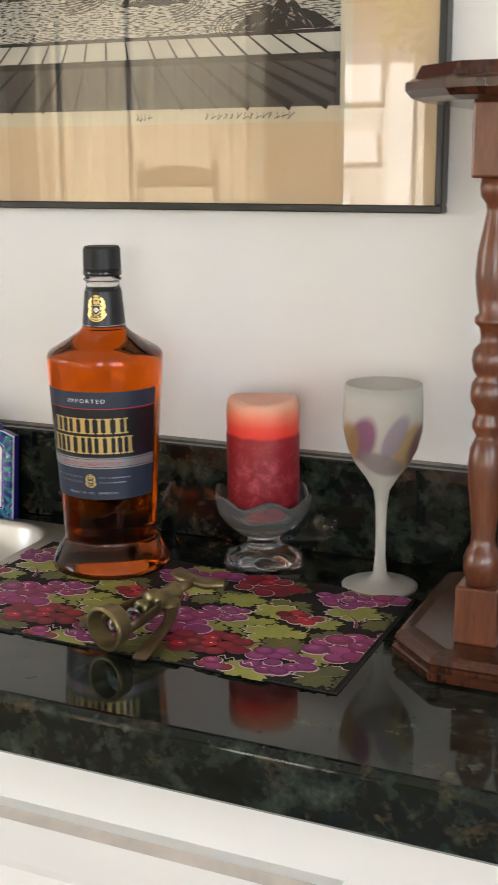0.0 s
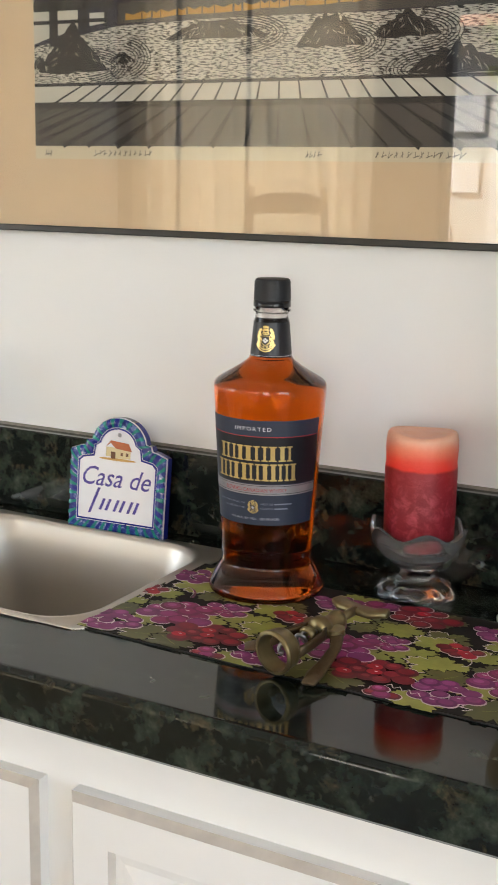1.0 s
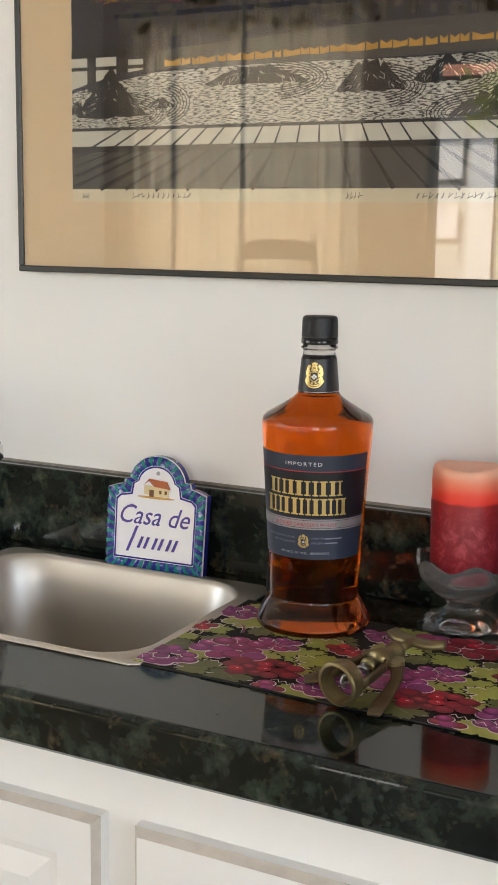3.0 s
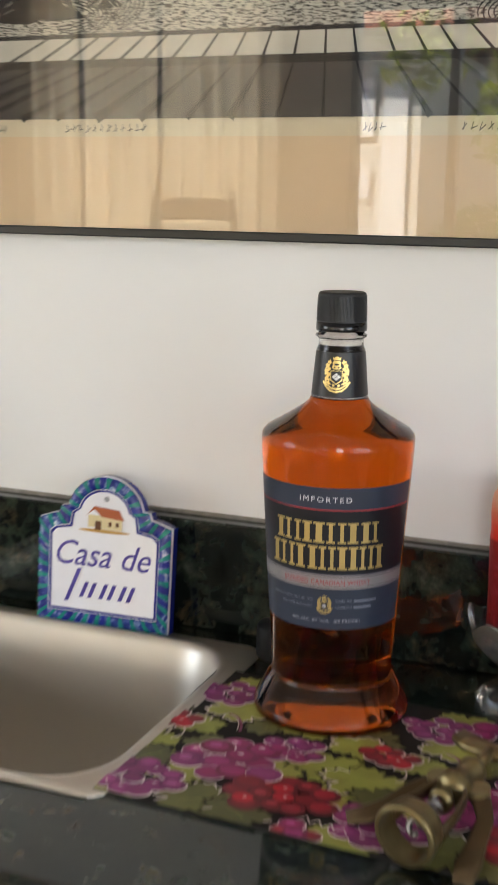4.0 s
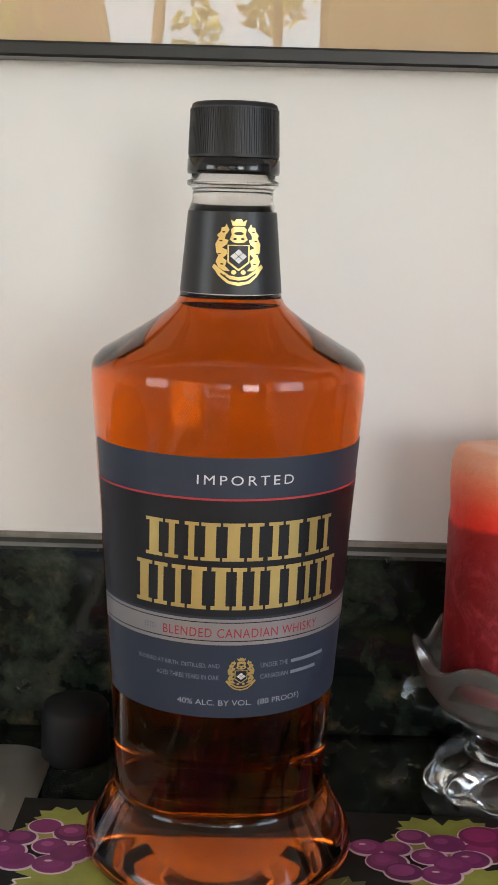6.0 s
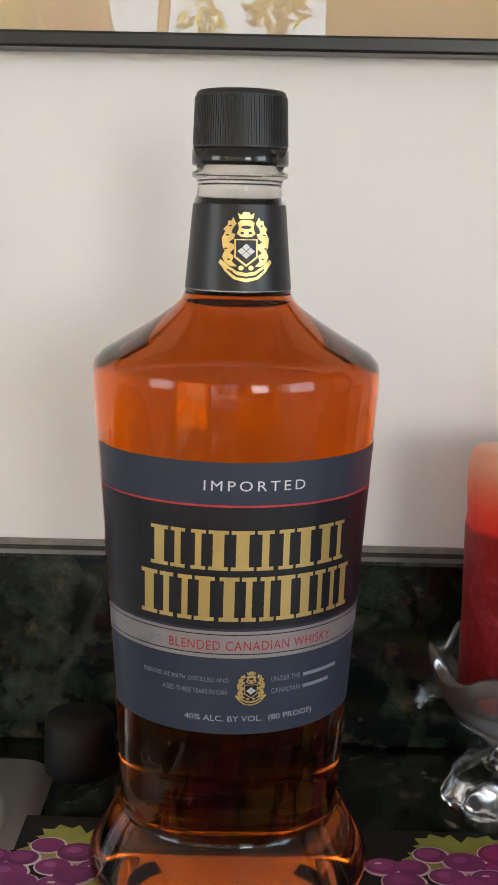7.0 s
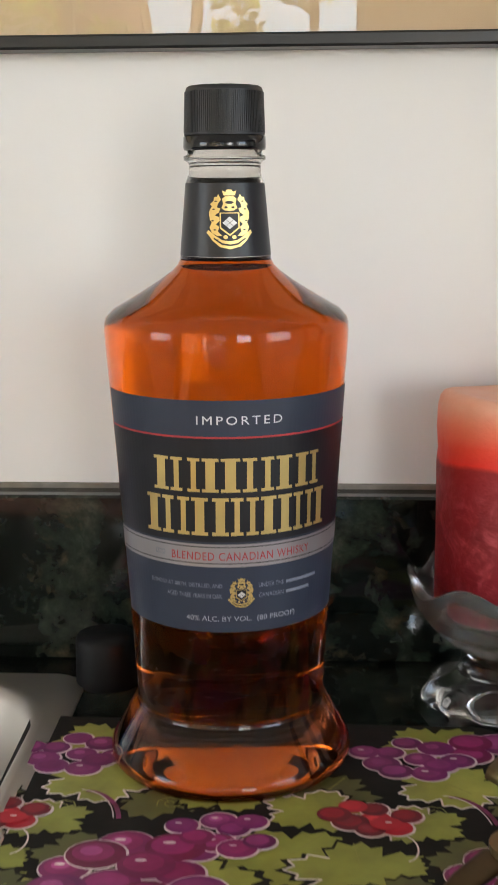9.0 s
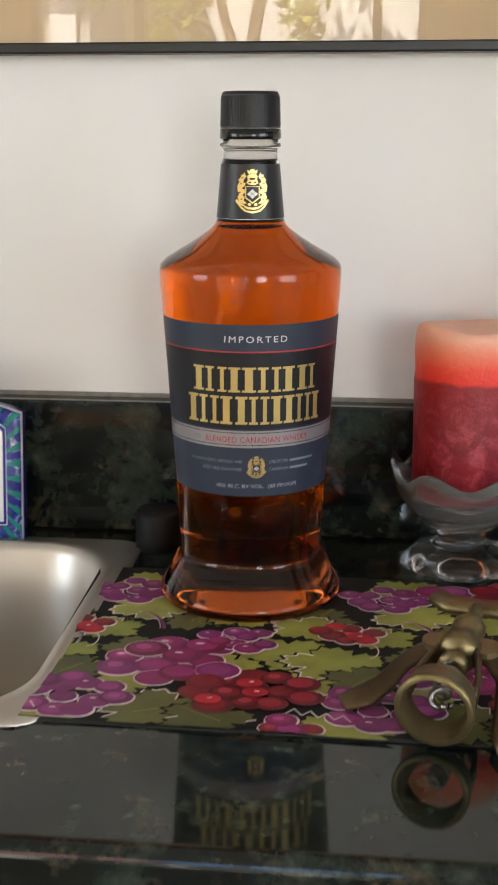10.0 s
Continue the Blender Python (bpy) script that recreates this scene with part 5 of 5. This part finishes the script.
def sheer():
    m = bpy.data.materials.new("sheer_curtain")
    m.use_nodes = True
    t = m.node_tree
    t.nodes.remove(t.nodes["Principled BSDF"])
    a, b, mx, n, r = (t.nodes.new("ShaderNode" + k) for k in ("BsdfTranslucent", "BsdfDiffuse", "MixShader", "TexNoise", "ValToRGB"))
    n.inputs["Scale"].default_value = 30
    r.color_ramp.elements[0].color, r.color_ramp.elements[1].color = (0.72, 0.62, 0.44, 1), (0.82, 0.74, 0.58, 1)
    t.links.new(n.outputs[0], r.inputs[0])
    for k in (a, b):
        t.links.new(r.outputs[0], k.inputs["Color"])
    mx.inputs[0].default_value = 0.4
    t.links.new(a.outputs[0], mx.inputs[1])
    t.links.new(b.outputs[0], mx.inputs[2])
    t.links.new(mx.outputs[0], t.nodes["Material Output"].inputs[0])
    return m


def curtain():
    bm = bmesh.new()
    n = 160
    rows = []
    for z in (0.06, 2.3):
        rows.append([bm.verts.new((CW0 - 0.08 + (CW1 - CW0 + 0.15) * i / n, Y0 + 0.07 + 0.022 * math.sin(i * 0.55) + 0.012 * math.sin(i * 0.21 + 1), z)) for i in range(n + 1)])
    for i in range(n):
        bm.faces.new((rows[0][i], rows[0][i + 1], rows[1][i + 1], rows[1][i]))
    cu = holder("curtain", "sheer cream curtain hanging in folds before a window", "curtain", pose(0, 0, 0))
    part("cloth", bm, sheer(), cu, smooth=True)
    part("rod", tube([(CW0 - 0.1, Y0 + 0.07, 2.31), (CW1 + 0.05, Y0 + 0.07, 2.31)], 0.012, 12), FRAME_BLACK, cu)
    return cu


curtain()


def tall_chair():
    m = wood("chair_wood", (0.10, 0.045, 0.02), (0.22, 0.11, 0.05))
    ch = holder("tall_chair", "tall wooden ladder-back chair by the glass door", "chair", pose(-1.50, -2.85, 0, 0, 0, -30))
    part("seat", box(-0.19, 0.19, -0.19, 0.19, 0.72, 0.755, 0.01), m, ch)
    for x in (-0.17, 0.17):
        part("front_leg", tube([(x, 0.17, 0), (x, 0.17, 0.72)], 0.017, 10), m, ch)
        part("back_post", tube([(x, -0.17, 0), (x, -0.175, 0.75), (x * 0.82, -0.21, 1.29)], [0.018, 0.018, 0.014], 10), m, ch)
    for z in (0.90, 1.06, 1.21):
        part("slat", flat_bar([(-0.15, -0.19, z), (-0.07, -0.205, z + 0.018), (0.07, -0.205, z + 0.018), (0.15, -0.19, z)], [0.03, 0.04, 0.04, 0.03], 0.006, Vector((0, 1, 0))), m, ch)
    for z in (0.25, 0.45):
        part("rung", tube([(-0.17, 0.17, z), (0.17, 0.17, z)], 0.01, 8), m, ch)
    return ch


tall_chair()
SCREEN_METAL = plain("screen_metal", (0.30, 0.26, 0.21), 0.45, 0, 0.1, 20)
panel = holder("framed_screen", "narrow brown metal screen frame standing on the floor", "screen", pose(0, 0, 0))
for x in (-1.54, -1.29):
    part("upright", box(x - 0.005, x + 0.005, -2.117, -2.103, 0, 2.54), SCREEN_METAL, panel)
part("rail", box(-1.535, -1.295, -2.116, -2.104, 2.53, 2.54), SCREEN_METAL, panel)
part("rail", box(-1.535, -1.295, -2.116, -2.104, 0.0, 0.03), SCREEN_METAL, panel)

# ---- outdoors ----
thing("ground", box(-40, 40, -60, Y0 - 0.125, -0.12, -0.04), plain("patio_concrete", (0.42, 0.38, 0.32), 0.85, 0, 0.15, 3, 0.1), "pale concrete patio outside the door", "ground", kind="structure")
STUCCO = plain("cream_stucco", (0.60, 0.58, 0.52), 0.85, 0, 0.05, 6, 0.2)
nb = holder("neighbour_house", "cream stucco house with a tiled roof beyond the patio", "house", pose(-4.95, -9.5, -0.04))
part("wall", box(-3.0, 3.1, -2.5, 2.2, 0, 2.4), STUCCO, nb)
bm = bmesh.new()
bridge(bm, [[(-3.3, -2.9, 2.4), (3.4, -2.9, 2.4), (3.4, 2.6, 2.4), (-3.3, 2.6, 2.4)], [(-3.3, -0.2, 3.6), (3.4, -0.2, 3.6), (3.4, 0.0, 3.6), (-3.3, 0.0, 3.6)]])
part("roof", bm, plain("roof_tile", (0.40, 0.16, 0.09), 0.8, 0, 0.3, 8), nb)
# the white shutters stand in for sunlit patches on the house wall
SUN_PATCH = plain("white_sun_patch", (0.84, 0.83, 0.80), 0.6, 0, 0.05, 10)
for x0, x1, z0, z1 in ((2.42, 2.78, 1.72, 2.12), (2.50, 2.76, 1.30, 1.52), (2.36, 2.56, 0.75, 1.08), (2.84, 3.02, 0.80, 2.10)):
    part("shutter", box(x0, x1, 2.205, 2.24, z0, z1, 0.006, 1), SUN_PATCH, nb, "white panel standing in for a sunlit patch")
part("window", box(1.2, 2.1, 2.19, 2.23, 0.9, 1.7), plain("dark_window", (0.05, 0.06, 0.07), 0.1), nb)
thing("garden_wall", box(-1.84, 9, -8.6, -8.4, -0.04, 2.22), plain("pale_stucco", (0.84, 0.82, 0.75), 0.85, 0, 0.12, 5, 0.2), "pale stucco garden wall", "wall", kind="structure")
FOLIAGE = print_ink("foliage", (0.045, 0.085, 0.012), (0.12, 0.16, 0.025), 6)


def leaves(n, center, size, leaf, seed):
    rg2 = random.Random(seed)
    bm = bmesh.new()
    for _ in range(n):
        a, b, r = rg2.uniform(0, 6.283), math.acos(rg2.uniform(-1, 1)), rg2.random() ** 0.4
        c = Vector((center[0] + size[0] * r * math.sin(b) * math.cos(a), center[1] + size[1] * r * math.sin(b) * math.sin(a), center[2] + size[2] * r * math.cos(b)))
        u = Vector((rg2.gauss(0, 1), rg2.gauss(0, 1), rg2.gauss(0, 1))).normalized() * leaf
        v = u.orthogonal().normalized() * leaf * 0.4
        bm.faces.new([bm.verts.new(c + q) for q in (-u, v, u, -v)])
    return bm


BARK = plain("bark", (0.16, 0.11, 0.07), 0.9, 0, 0.3, 15, 0.4)
for n, (x, y, h, s) in enumerate(((-0.45, -6.6, 0.86, 0.55), (-1.30, -7.4, 0.85, 0.5), (0.35, -7.4, 0.6, 0.6), (1.4, -6.9, 0.7, 0.6))):
    bush = holder("shrub", "leafy green garden shrub on the patio edge", "shrub", pose(x, y, -0.04), "garden shrubs")
    part("stems", tube([(0, 0, 0), (0.03, 0.02, h * 0.6), (0.0, 0.05, h)], [0.03, 0.02, 0.008], 7), BARK, bush)
    part("crown", leaves(700, (0, 0, h), (s, s, s * 0.9), 0.07, n), FOLIAGE, bush)
tree = holder("garden_tree", "slender garden tree with a leaning trunk", "tree", pose(-0.70, -6.1, -0.04))
part("trunk", tube([(0, 0, 0), (0.05, 0, 0.8), (0.02, 0, 1.5), (0.13, 0, 2.1), (0.26, 0.1, 3.5)], [0.06, 0.05, 0.042, 0.034, 0.02], 10), BARK, tree)
part("limb", tube([(0.03, 0, 1.4), (-0.10, 0.1, 1.9), (-0.36, 0.1, 3.4)], [0.034, 0.026, 0.012], 8), BARK, tree)
# lighter foliage tone, with sun shining through the leaves put into the colour
BACKLIT_LEAF = print_ink("sunlit_foliage", (0.22, 0.28, 0.02), (0.36, 0.38, 0.04), 6)
for s, (x, z, sx, sz) in enumerate(((0.34, 1.95, 0.15, 0.42), (-0.34, 1.80, 0.20, 0.34), (-0.80, 2.15, 0.32, 0.30), (0.75, 2.35, 0.25, 0.22))):
    part("hanging_twig", leaves(150, (x, 0.1, z), (sx, 0.15, sz), 0.06, 40 + s), BACKLIT_LEAF, tree, "bright drooping leaves")
part("crown", leaves(480, (-0.05, 0, 3.7), (1.1, 1.0, 0.9), 0.09, 9), FOLIAGE, tree)
